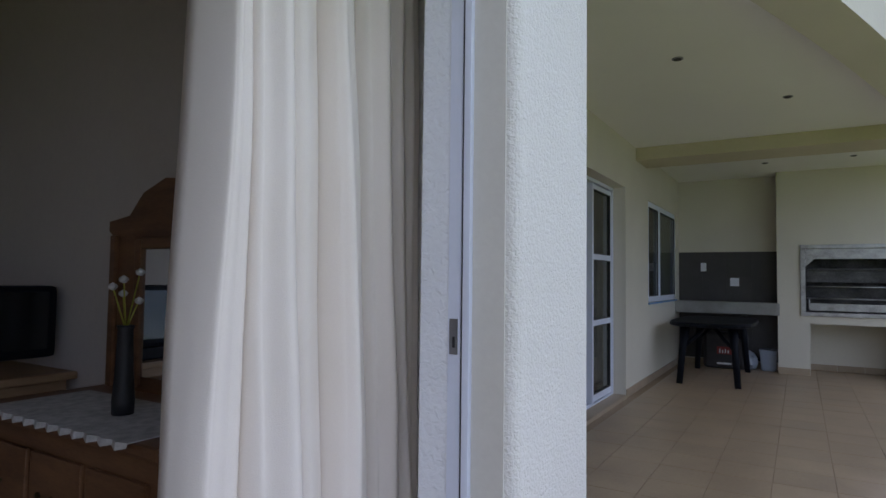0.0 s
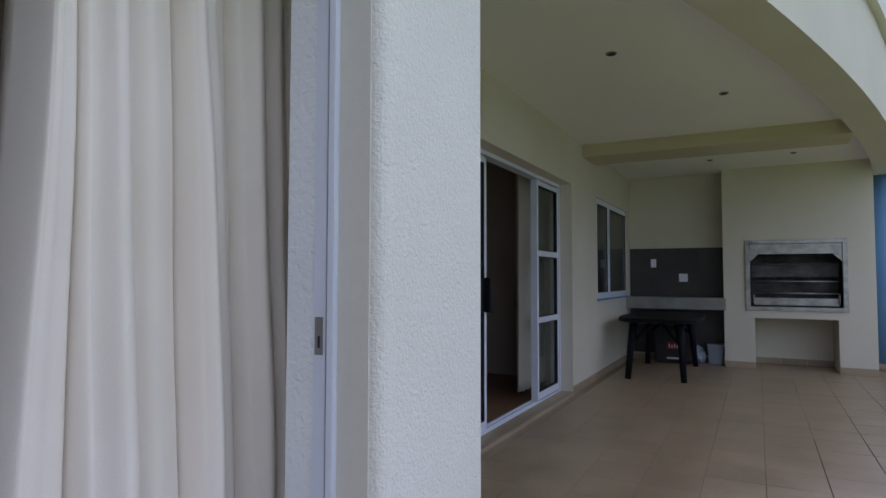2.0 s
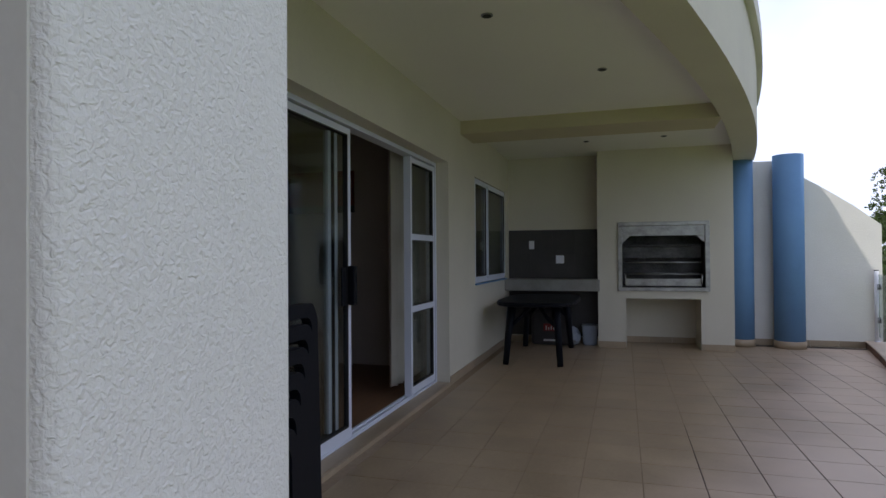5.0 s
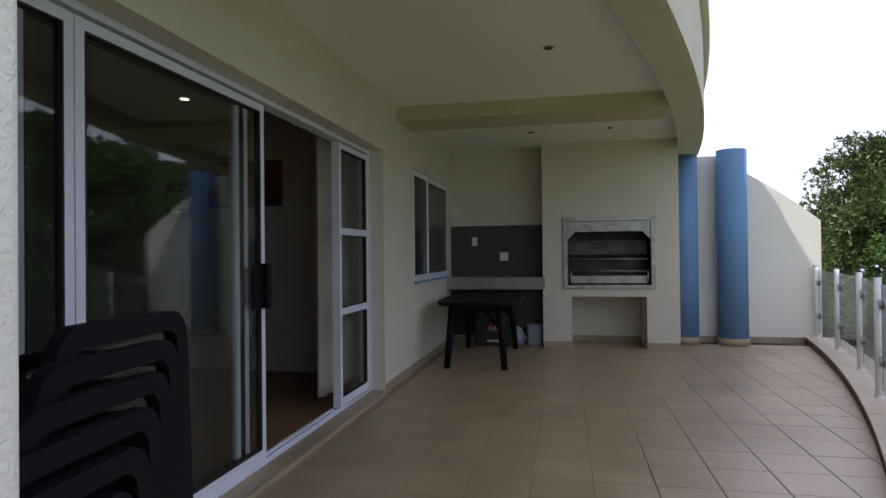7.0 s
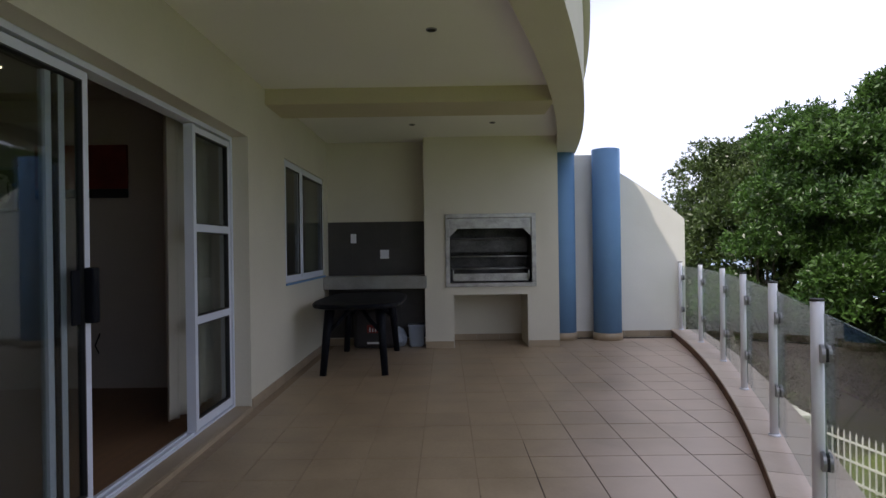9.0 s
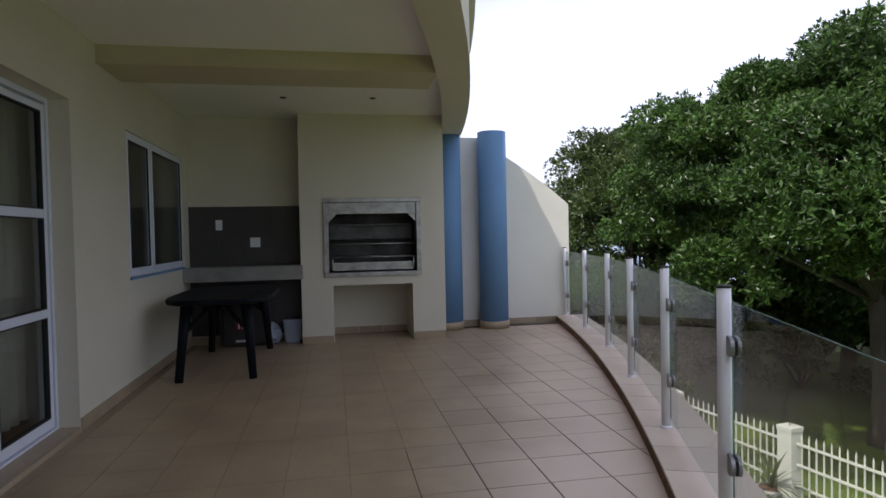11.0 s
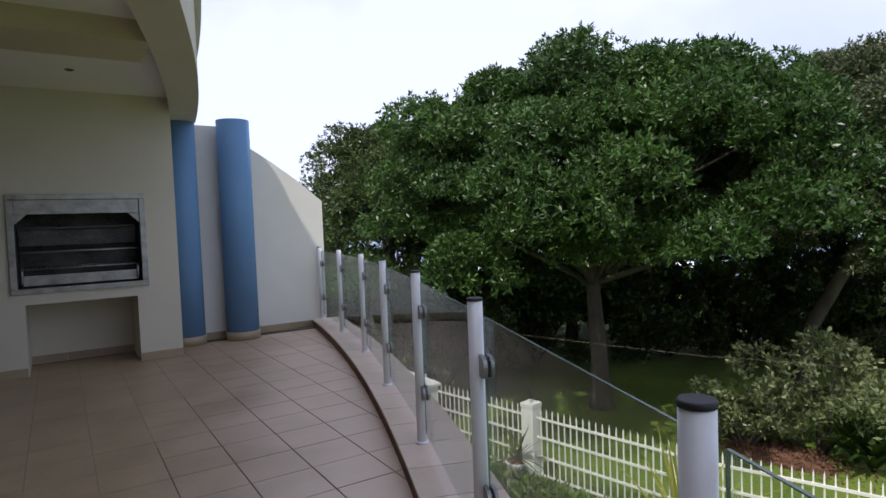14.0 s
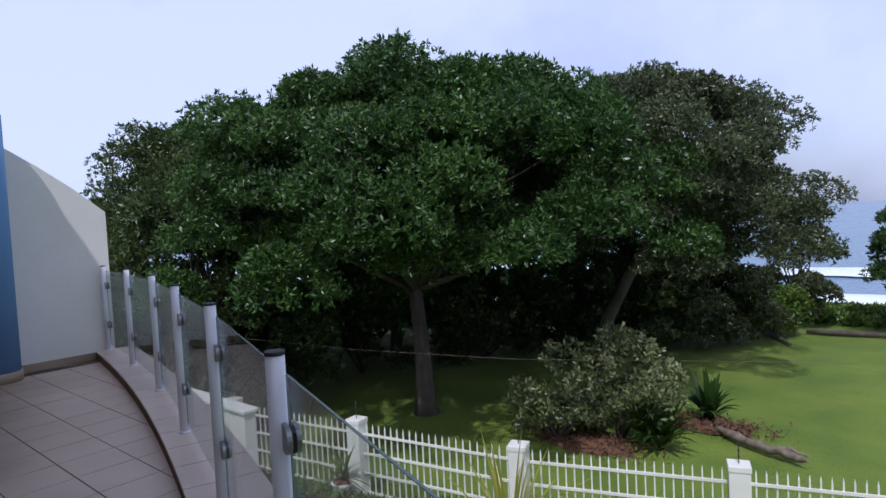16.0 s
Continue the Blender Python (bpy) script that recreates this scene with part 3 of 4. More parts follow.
# ---- sliding door ----
def frame_rect(bm, x0, x1, z0, z1, y0, y1, w, wb=None):
    wb = wb or w
    for a, b in (((x0, y0, z0), (x0 + w, y1, z1)), ((x1 - w, y0, z0), (x1, y1, z1)), ((x0 + w, y0, z1 - w), (x1 - w, y1, z1)), ((x0 + w, y0, z0), (x1 - w, y1, z0 + wb))):
        box(bm, a, b)
    return bm


door = tagged(new("door_1"), "white aluminium sliding patio door, one leaf slid open", "door", "", "structure")
part("outer_frame", frame_rect(bmesh.new(), D0, D1 - 0.002, 0.031, DT - 0.002, DY - 0.004, DY + 0.09, 0.032, 0.014), "alu", door)
part("track", boxes(((D0 + 0.05, DY + 0.005, 0.0455), (5.7, DY + 0.012, 0.056)), ((D0 + 0.05, DY + 0.05, 0.0455), (5.7, DY + 0.057, 0.056))), "alu", door)


def leaf(x0, x1, y, bars=(), name="sash"):
    s = part(name, frame_rect(bmesh.new(), x0, x1, 0.057, DT - 0.05, y - 0.016, y + 0.016, 0.046, 0.065), "alu", door)
    zs = [0.122, *bars, DT - 0.097]
    for zb in bars:
        part("rail", boxes(((x0 + 0.047, y - 0.014, zb - 0.028), (x1 - 0.047, y + 0.014, zb + 0.028))), "alu", s)
    for i, (a, b) in enumerate(zip(zs, zs[1:])):
        lo, hi = a + (0.029 if i else 0.001), b - (0.029 if i < len(zs) - 2 else -0.001)
        p = part("pane", boxes(((x0 + 0.04, y - 0.003, lo), (x1 - 0.04, y + 0.003, hi))), "glass_door", s)
        p.visible_shadow = False
        part("gasket", frame_rect(bmesh.new(), x0 + 0.044, x1 - 0.044, lo - 0.002, hi + 0.002, y - 0.0175, y + 0.0175, 0.008), "gasket", s)
    return s


leaf(2.0, 3.179, DY + 0.02)
leaf(2.97, 4.445, DY + 0.06)
part("interlock", boxes(((4.315, DY + 0.044, 0.057), (4.355, DY + 0.078, DT - 0.05)), bevel=0.002), "alu", door)
s = leaf(3.185, 4.56, DY + 0.02)
leaf(5.74, 6.415, DY + 0.02, (0.79, 1.42), "fixed_light")
part("sash_stile", boxes(((5.70, DY - 0.012, 0.057), (5.739, DY + 0.05, DT - 0.05))), "alu", door)
h = part("handle", boxes(((4.50, DY - 0.05, 0.93), (4.55, DY - 0.0005, 1.19)), bevel=0.010), "black", s, "black door handle")
part("handle_plate", boxes(((4.40, DY - 0.012, 0.93), (4.46, DY - 0.0005, 1.18)), bevel=0.005), "black", s)

bd = tagged(new("door_2"), "white aluminium frame of the open bedroom sliding door", "door", "", "structure")
part("jamb", boxes(((1.362, 1.1795, 0.0), (1.3785, 1.197, 2.2)), bevel=0.002), "alu", bd)
part("seal", boxes(((1.373, 1.1975, 0.0), (1.3785, 1.2055, 2.2))), "gasket", bd, "dark door seal")
part("latch_stile", boxes(((1.371, 1.206, 0.0), (1.3785, 1.238, 2.2))), "alu", bd)
part("strike_plate", boxes(((1.3695, 1.2125, 1.03), (1.3708, 1.2335, 1.11))), "clamp", bd)
part("strike_slot", boxes(((1.3685, 1.219, 1.045), (1.3693, 1.225, 1.07))), "gasket", bd)
part("sill", boxes(((-1.3, 1.10, 0.0), (1.354, 1.30, 0.02))), "alu", bd)

# ---- window ----
win = tagged(new("window_1"), "white aluminium two-pane window with a blue sill", "window", "", "structure")
part("window_frame", frame_rect(bmesh.new(), W0 + 0.002, W1 - 0.002, WB + 0.002, WT - 0.002, WY + 0.02, WY + 0.075, 0.032), "alu", win)
wm = (W0 + W1) / 2 - 0.24
part("mullion", boxes(((wm - 0.03, WY + 0.02, WB + 0.048), (wm + 0.03, WY + 0.075, WT - 0.048))), "alu", win)
for a, b in ((W0 + 0.036, wm - 0.033), (wm + 0.033, W1 - 0.036)):
    sa = part("casement", frame_rect(bmesh.new(), a, b, WB + 0.036, WT - 0.036, WY + 0.008, WY + 0.045, 0.038), "alu", win)
    p = part("pane", boxes(((a + 0.036, WY + 0.024, WB + 0.072), (b - 0.036, WY + 0.03, WT - 0.072))), "glass_door", sa)
    p.visible_shadow = False
    part("gasket", frame_rect(bmesh.new(), a + 0.036, b - 0.036, WB + 0.072, WT - 0.072, WY + 0.0065, WY + 0.02, 0.008), "gasket", sa)
part("window_sill", boxes(((W0, WY - 0.015, WB - 0.022), (W1, WY + 0.018, WB - 0.001)), bevel=0.003), "blue", win, "blue painted sill")


# ---- curtains ----
def cloth(name, label, bm, mat="curtain"):
    ob = solid(name, bm, mat, label, "curtain")
    so = ob.modifiers.new("cloth", "SOLIDIFY")
    so.thickness = 0.003
    return ob


def sheet(rows):
    bm = bmesh.new()
    grid = [[bm.verts.new(p) for p in row] for row in rows]
    for a, b in zip(grid, grid[1:]):
        for i in range(len(a) - 1):
            bm.faces.new((a[i], a[i + 1], b[i + 1], b[i])).smooth = True
    return bm


def pleated_curtain(name, label, y, z0, z1, creases, seed):
    """Broad hanging pleats between creases, each (x at 0.7 m, x at 1.8 m, depth), rolling over one another."""
    rows = []
    for j in range(41):
        z = z0 + (z1 - z0) * j / 40
        f = (z - 0.7) / 1.1
        row = []
        for k in range(len(creases) - 1):
            (a0, a1, d), (b0, b1, _) = creases[k], creases[k + 1]
            xa, xb = a0 + (a1 - a0) * f, b0 + (b1 - b0) * f
            w = xb - xa
            for i in range(48):
                q = i / 48
                if q < 0.26:
                    g = math.sin(q / 0.26 * math.pi / 2) * 0.8
                elif q < 0.86:
                    g = 0.8 + 0.20 * math.sin((q - 0.26) / 0.6 * math.pi)
                else:
                    g = 0.8 * math.cos((q - 0.86) / 0.14 * math.pi / 2)
                g += 0.10 * math.sin(q * math.pi) * math.sin(q * 9 + k * 1.7 + 0.5 * math.sin(2 * z + k))
                slot = max(0.0, 1 - q / 0.05, (q - 0.95) / 0.05)
                g -= 0.7 * slot
                over = 0.010 * max(0.0, math.sin((q - 0.6) / 0.4 * math.pi)) if q > 0.6 else 0.0
                dep = (1.15 if k else 1.0) * d * g * (0.85 + 0.3 * noise.noise(Vector((k * 3.1, z * 0.9, seed))))
                soft = 0.006 * noise.noise(Vector((xa * 9 + q, z * 2.3, seed)))
                row.append((xa + w * q + over, y - dep + soft, z))
        row.append((creases[-1][0] + (creases[-1][1] - creases[-1][0]) * f, y, z))
        rows.append(row)
    return cloth(name, label, sheet(rows))


def gathered_curtain(name, label, x0, x1, y, z0, z1, folds, seed):
    """A curtain drawn together in many narrow waves."""
    rows = []
    for j in range(25):
        z = z0 + (z1 - z0) * j / 24
        row = []
        for i in range(folds * 14 + 1):
            u = i / (folds * 14)
            ph = u * folds * 2 * math.pi + 1.6 * noise.noise(Vector((u * 5, z * 0.25, seed)))
            amp = 0.035 + 0.025 * noise.noise(Vector((u * 9, z * 0.4, seed + 4)))
            row.append((x0 + (x1 - x0) * u + 0.008 * math.sin(2 * ph), y + amp * math.sin(ph), z))
        rows.append(row)
    return cloth(name, label, sheet(rows), "curtain_beige")


pleated_curtain("curtain", "cream cotton curtain hanging in deep folds at the bedroom door", 1.56, 0.03, 2.5,
                [(0.91, 0.955, 0.10), (1.01, 0.985, 0.13), (1.14, 1.075, 0.06), (1.265, 1.215, 0.125), (1.375, 1.30, 0.05),
                 (1.43, 1.365, 0.085), (1.525, 1.465, 0.10), (1.59, 1.55, 0.07), (1.65, 1.63, 0.05)], 6)
gathered_curtain("curtain", "cream curtain drawn aside behind the patio door", 5.80, 6.95, 2.43, 0.10, 2.35, 10, 8)

# ---- bedroom furniture ----
dr = thing("dressing_table", "brown carved wooden dressing table with a framed mirror", "dressing table")
dr.location = (1.43, 2.54, 0)
part("body", boxes(((-0.22, -0.5, 0.08), (0.27, 0.5, 0.70)), bevel=0.006), "wood", dr)
part("top", boxes(((-0.25, -0.53, 0.701), (0.28, 0.53, 0.74)), bevel=0.012), "wood", dr)
for yy in (-0.32, 0.0, 0.32):
    for zz in (0.25, 0.52):
        dw = part("drawer", boxes(((-0.236, yy - 0.145, zz - 0.11), (-0.221, yy + 0.145, zz + 0.11)), bevel=0.004), "wood", dr)
        part("pull", tube(bmesh.new(), [(-0.262, yy - 0.04, zz), (-0.275, yy, zz - 0.015), (-0.262, yy + 0.04, zz)], 0.009, 6), "brass", dw)
part("foot_rail", boxes(((-0.2, -0.48, 0.0), (0.25, 0.48, 0.079))), "wood", dr)
bm = bmesh.new()
prof = [(-0.47, 0.741), (-0.47, 1.36), (-0.5, 1.38), (-0.5, 1.42), (-0.36, 1.44), (-0.27, 1.53), (-0.13, 1.58), (-0.03, 1.57), (0, 1.60)]
prof = prof + [(-y, z) for y, z in prof[-2::-1]]
fv, bv = [bm.verts.new((0.20, y, z)) for y, z in prof], [bm.verts.new((0.255, y, z)) for y, z in prof]
for i in range(len(prof)):
    k = (i + 1) % len(prof)
    bm.faces.new((fv[i], fv[k], bv[k], bv[i]))
bm.faces.new(fv)
bm.faces.new(bv[::-1])
mf = part("mirror_frame", bm, "wood", dr)
part("mirror_glass", boxes(((0.192, -0.24, 0.80), (0.197, 0.24, 1.30))), "mirror", mf, "silvered mirror")
for s_ in (-1, 1):
    part("moulding", boxes(((0.178, s_ * 0.265 - 0.02, 0.76), (0.199, s_ * 0.265 + 0.02, 1.34)), bevel=0.006), "wood", mf)
part("moulding", boxes(((0.178, -0.244, 1.302), (0.199, 0.244, 1.345)), bevel=0.006), "wood", mf)
for s in (-1, 1):
    part("side_moulding", boxes(((0.18, s * 0.44 - 0.02, 0.745), (0.199, s * 0.44 + 0.02, 1.36)), bevel=0.006), "wood", mf)
# lace runner with a scalloped edge
bm = bmesh.new()
loop = []
for k in range(25):
    loop.append((-0.262 - 0.012 * (k % 2), -0.42 + k * 0.035))
loop += [(0.10, 0.42), (0.10, -0.42)]
top = [bm.verts.new((x, y, 0.744)) for x, y in loop]
low = [bm.verts.new((x, y, 0.7405)) for x, y in loop]
bm.faces.new(top)
bm.faces.new(low[::-1])
for i in range(len(loop)):
    k = (i + 1) % len(loop)
    bm.faces.new((top[i], top[k], low[k], low[i]))
hem = [(bm.verts.new((x - 0.001, y, 0.7435)), bm.verts.new((x - 0.004, y, 0.730 - 0.008 * (k % 2)))) for k, (x, y) in enumerate(loop[:25])]
for a, b in zip(hem, hem[1:]):
    bm.faces.new((a[0], b[0], b[1], a[1]))
lace = solid("lace_cloth", bm, "lace", "white lace cloth with a scalloped edge on the dressing table", "tablecloth")
lace.location = (1.43, 2.54, 0)
vase = thing("vase", "tall dark vase with dried white flowers", "vase")
vase.location = (1.36, 2.46, 0.745)
vase.scale = (0.85, 0.85, 0.8)
part("body", tube(bmesh.new(), [(0, 0, 0), (0, 0, 0.05), (0, 0, 0.2), (0, 0, 0.34), (0, 0, 0.36)], [0.04, 0.042, 0.032, 0.028, 0.034], 16), "gasket", vase)
for k in range(5):
    a, hh = k * 1.3, 0.1 + 0.03 * k
    tip = (0.05 * math.cos(a), 0.05 * math.sin(a), 0.36 + hh)
    st = part("stem", tube(bmesh.new(), [(0, 0, 0.34), tip], 0.003, 5), "leaf_yellow", vase)
    bm = bmesh.new()
    bmesh.ops.create_icosphere(bm, subdivisions=2, radius=0.016)
    for v in bm.verts:
        v.co = v.co * (1 + 0.5 * noise.noise(v.co * 160)) + Vector(tip)
    part("flower", bm, "lace", st, "dried white flower")
tvs = thing("tv_cabinet", "pale wooden television cabinet in the bedroom corner", "cabinet")
tvs.location = (1.02, 3.55, 0)
part("carcass", boxes(((-0.6, -0.25, 0.0), (0.6, 0.3, 0.74)), bevel=0.006), "wood_pale", tvs)
part("top", boxes(((-0.63, -0.28, 0.741), (0.63, 0.3, 0.775)), bevel=0.008), "wood_pale", tvs)
for s in (-1, 1):
    part("door", boxes(((s * 0.3 - 0.28, -0.268, 0.06), (s * 0.3 + 0.28, -0.251, 0.70)), bevel=0.004), "wood_pale", tvs)
tv = thing("television", "dark television standing on the pale cabinet", "television")
tv.location = (1.08, 3.42, 0.776)
part("housing", boxes(((-0.5, -0.06, 0.06), (0.52, 0.1, 0.37)), bevel=0.02), "black", tv)
part("screen", boxes(((-0.46, -0.065, 0.1), (0.48, -0.0605, 0.345))), "screen", tv)
part("foot", boxes(((-0.2, -0.09, 0.0), (0.2, 0.1, 0.06)), bevel=0.008), "black", tv)
pic = thing("painting", "red canvas painting with a dark lower band on the lounge wall", "painting")
pic.location = (7.197, 3.85, 2.0)
part("canvas", boxes(((-0.03, -0.42, -0.16), (0, 0.42, 0.24)), bevel=0.004), "red", pic)
part("lower_band", boxes(((-0.033, -0.42, -0.24), (0, 0.42, -0.161)), bevel=0.004), "gasket", pic, "dark lower band")
fpic = thing("framed_picture", "pale framed picture with a dark floral border on the lounge wall", "picture")
fpic.location = (7.197, 4.62, 1.85)
part("frame", boxes(((-0.03, -0.19, -0.2), (0, 0.19, 0.2)), bevel=0.006), "grey_plastic", fpic)
part("mount", boxes(((-0.033, -0.165, -0.175), (-0.0305, 0.165, 0.175))), "slate", fpic, "dark patterned border")
part("print", boxes(((-0.036, -0.10, -0.09), (-0.0335, 0.10, 0.09))), "print_white", fpic, "pale printed centre")
for k in range(22):
    a = 2 * math.pi * k / 22
    part("petal", tube(bmesh.new(), [(-0.0365, 0.135 * math.cos(a), 0.135 * math.sin(a)), (-0.0335, 0.135 * math.cos(a), 0.135 * math.sin(a))], 0.012 + 0.006 * (k % 3), 6), "print_white", fpic)
cbl = solid("wall_cable", tube(bmesh.new(), [(7.192, 3.72, 0.34), (7.15, 3.73, 0.42), (7.16, 3.7, 0.5), (7.192, 3.71, 0.52)], 0.006, 6), "gasket", "short dark cable at a lounge wall outlet", "cable")


# ---- downlights ----
dl = thing("ceiling_downlight", "small recessed downlight with a dark bronze ring", "downlight", "patio downlights")
bm = bmesh.new()
tube(bm, [(0, 0, -0.006), (0, 0, 0.0)], 0.036, 20)
part("ring", bm, "clamp", dl)
part("lamp", tube(bmesh.new(), [(0, 0, -0.010), (0, 0, -0.0062)], 0.026, 16), "gasket", dl)
dl.location = (5.57, 0.61, CEIL)
for x, y in ((4.3, 1.22), (8.45, 0.0), (8.5, 0.9)):
    copy_thing(dl, pose(x, y, CEIL))


rl = thing("lounge_downlight", "small lit downlight in the dark lounge ceiling", "downlight")
rl.location = (6.17, 3.86, 2.66)
part("ring", tube(bmesh.new(), [(0, 0, -0.006), (0, 0, 0.0)], 0.05, 20), "white", rl)
part("lamp", tube(bmesh.new(), [(0, 0, -0.010), (0, 0, -0.0062)], 0.036, 16), "lamp_on", rl, "glowing warm lamp")

# ---- railing ----
POSTX = [10.0, 8.90, 7.723, 6.546, 5.371, 4.192, 3.082, TURNX]
POSTY = [-2.68, -2.487, -2.212, -1.838, -1.439, -0.982, -0.553, -0.09]
KT, PT = 0.095, 1.03


def railing_post():
    p = thing("railing_post", "white round railing post with a dark cap and steel glass clamps", "post", "glass railing")
    part("tube", tube(bmesh.new(), [(0, 0, 0), (0, 0, PT - KT - 0.01)], 0.0255, 24), "white", p)
    part("cap", tube(bmesh.new(), [(0, 0, PT - KT - 0.01), (0, 0, PT - KT - 0.003), (0, 0, PT - KT)], [0.027, 0.027, 0.0245], 24), "gasket", p, "dark grey post cap")
    part("base_flange", tube(bmesh.new(), [(0, 0, 0), (0, 0, 0.012)], [0.037, 0.031], 20), "white", p)
    for sx in (-1, 1):
        for z in (0.28, 0.715):
            bm = bmesh.new()
            out = [(0.0, -0.036), (0.035, -0.036)] + [(0.035 + 0.036 * math.sin(radians(a)), -0.036 * math.cos(radians(a))) for a in range(20, 161, 20)] + [(0.035, 0.036), (0.0, 0.036)]
            for y0, y1 in ((-0.037, -0.026), (-0.014, -0.001)):
                a = [bm.verts.new((sx * (0.021 + u), y0, z + v)) for u, v in out]
                b = [bm.verts.new((sx * (0.021 + u), y1, z + v)) for u, v in out]
                for i in range(len(out)):
                    k = (i + 1) % len(out)
                    bm.faces.new((a[i], a[k], b[k], b[i]))
                bm.faces.new(a)
                bm.faces.new(b[::-1])
            box(bm, (sx * 0.020, -0.0368, z - 0.02), (sx * 0.032, -0.0012, z + 0.02))
            cl = part("glass_clamp", bm, "clamp", p, "satin steel glass clamp")
            part("rubber_pad", boxes(((sx * 0.034, -0.0258, z - 0.026), (sx * 0.085, -0.0142, z + 0.026))), "gasket", cl)
    return p


posts = []
for i, x in enumerate(POSTX):
    px, py = x, POSTY[i]
    ang = math.degrees(math.asin((x - 15.26) / 29.29))
    posts.append((px, py, ang))
base = railing_post()
for i, (px, py, ang) in enumerate(posts):
    m = pose(px, py, KT, 0, 0, ang)
    if i == 0:
        base.matrix_basis = m
    else:
        copy_thing(base, m)
for (ax, ay, aa), (bx, by, ab) in zip(posts, posts[1:]):
    pa = Vector((ax, ay, 0)) + Vector((math.sin(radians(aa)), -math.cos(radians(aa)), 0)) * 0.020
    pb = Vector((bx, by, 0)) + Vector((math.sin(radians(ab)), -math.cos(radians(ab)), 0)) * 0.020
    d = (pb - pa)
    ln = d.length
    gp = thing("glass_panel", "clear frameless glass railing panel clamped between posts", "glass panel", "glass railing panels")
    gp.matrix_basis = pose(pa.x, pa.y, KT, 0, 0, math.degrees(math.atan2(d.y, d.x)))
    p = part("pane", boxes(((0.035, -0.003, 0.06), (ln - 0.035, 0.003, 0.875))), "glass", gp)
    p.visible_shadow = False
    part("polished_edge", boxes(((0.035, -0.003, 0.8752), (ln - 0.035, 0.003, 0.877)), ((0.033, -0.003, 0.06), (0.0348, 0.003, 0.875)), ((ln - 0.0348, -0.003, 0.06), (ln - 0.033, 0.003, 0.875))), "glass_edge", gp)


# ---- garden ----
def ground_sheet():
    """Lawn that is level near the house and drops to the shore, out to the horizon."""
    bm = bmesh.new()
    xs = [-3000, -600, -150, -60] + steps(-40, 60, 50) + [90, 200, 700, 3000]
    ys = [-3000, -900, -300, -120, -80] + steps(-70, 30, 60) + [60, 200, 1000, 3000]
    g = []
    for y in ys:
        row = []
        for x in xs:
            drop = min(1, max(0, (-30 - y) / 22))
            z = GROUND - 6.5 * drop * drop * (3 - 2 * drop) + 0.10 * noise.noise(Vector((x * 0.15, y * 0.15, 0)))
            if y < -75:
                z = -14.0
            row.append(bm.verts.new((x, y, z)))
        g.append(row)
    for a, b in zip(g, g[1:]):
        for i in range(len(xs) - 1):
            f = bm.faces.new((a[i], a[i + 1], b[i + 1], b[i]))
            f.smooth = True
    return bm


structure("ground", ground_sheet(), "grass", "mown green lawn sloping to the shore", "ground")
structure("water", boxes(((-4000, -4500, -9.5), (4000, -52, -9.2))), "sea", "blue grey sea to the horizon", "water")
for y0, y1, z in ((-60, -54, -9.1), (-80, -68, -9.05), (-112, -98, -9.0)):
    bm = bmesh.new()
    n = 60
    lo = [bm.verts.new((-150 + 300 * i / n, y0 + 2.5 * noise.noise(Vector((i * 0.4, y0, 0))), z)) for i in range(n + 1)]
    hi = [bm.verts.new((-150 + 300 * i / n, y1 + 2.5 * noise.noise(Vector((i * 0.4, y1, 5))), z)) for i in range(n + 1)]
    md = [bm.verts.new((-150 + 300 * i / n, (y0 + y1) / 2, z + 0.5)) for i in range(n + 1)]
    for i in range(n):
        bm.faces.new((lo[i], lo[i + 1], md[i + 1], md[i]))
        bm.faces.new((md[i], md[i + 1], hi[i + 1], hi[i]))
    tagged(finish("surf", bm, "foam"), "white line of breaking surf on the sea", "surf", "surf lines", "stuff")


def leaf_mesh(name, origins, axes, leaf, width, count, spread, mat, seed):
    """Rosettes of pointed leaves at many places at once."""
    rs = np.random.RandomState(seed)
    n = len(origins)
    o = np.repeat(origins, count, 0)
    ax = np.repeat(axes, count, 0)
    r = rs.normal(size=(n * count, 3))
    d = ax * (1 - spread) + r * spread * 0.6
    d /= np.linalg.norm(d, axis=1, keepdims=True)
    side = np.cross(d, rs.normal(size=d.shape))
    side /= np.linalg.norm(side, axis=1, keepdims=True)
    up = np.cross(side, d)
    L = leaf * rs.uniform(0.65, 1.25, (n * count, 1))
    W = width * rs.uniform(0.7, 1.2, (n * count, 1))
    mid = o + d * L * 0.55
    pts = np.stack([o, mid + side * W * 0.5 + up * W * 0.15, o + d * L - up * W * 0.3, mid - side * W * 0.5 + up * W * 0.15], 1).reshape(-1, 3)
    me = bpy.data.meshes.new(name)
    k = n * count
    me.vertices.add(4 * k)
    me.vertices.foreach_set("co", pts.astype(np.float32).ravel())
    me.loops.add(4 * k)
    me.loops.foreach_set("vertex_index", np.arange(4 * k, dtype=np.int32))
    me.polygons.add(k)
    me.polygons.foreach_set("loop_start", np.arange(0, 4 * k, 4, dtype=np.int32))
    me.polygons.foreach_set("loop_total", np.full(k, 4, dtype=np.int32))
    me.update(calc_edges=True)
    me.materials.append(M[mat])
    return me


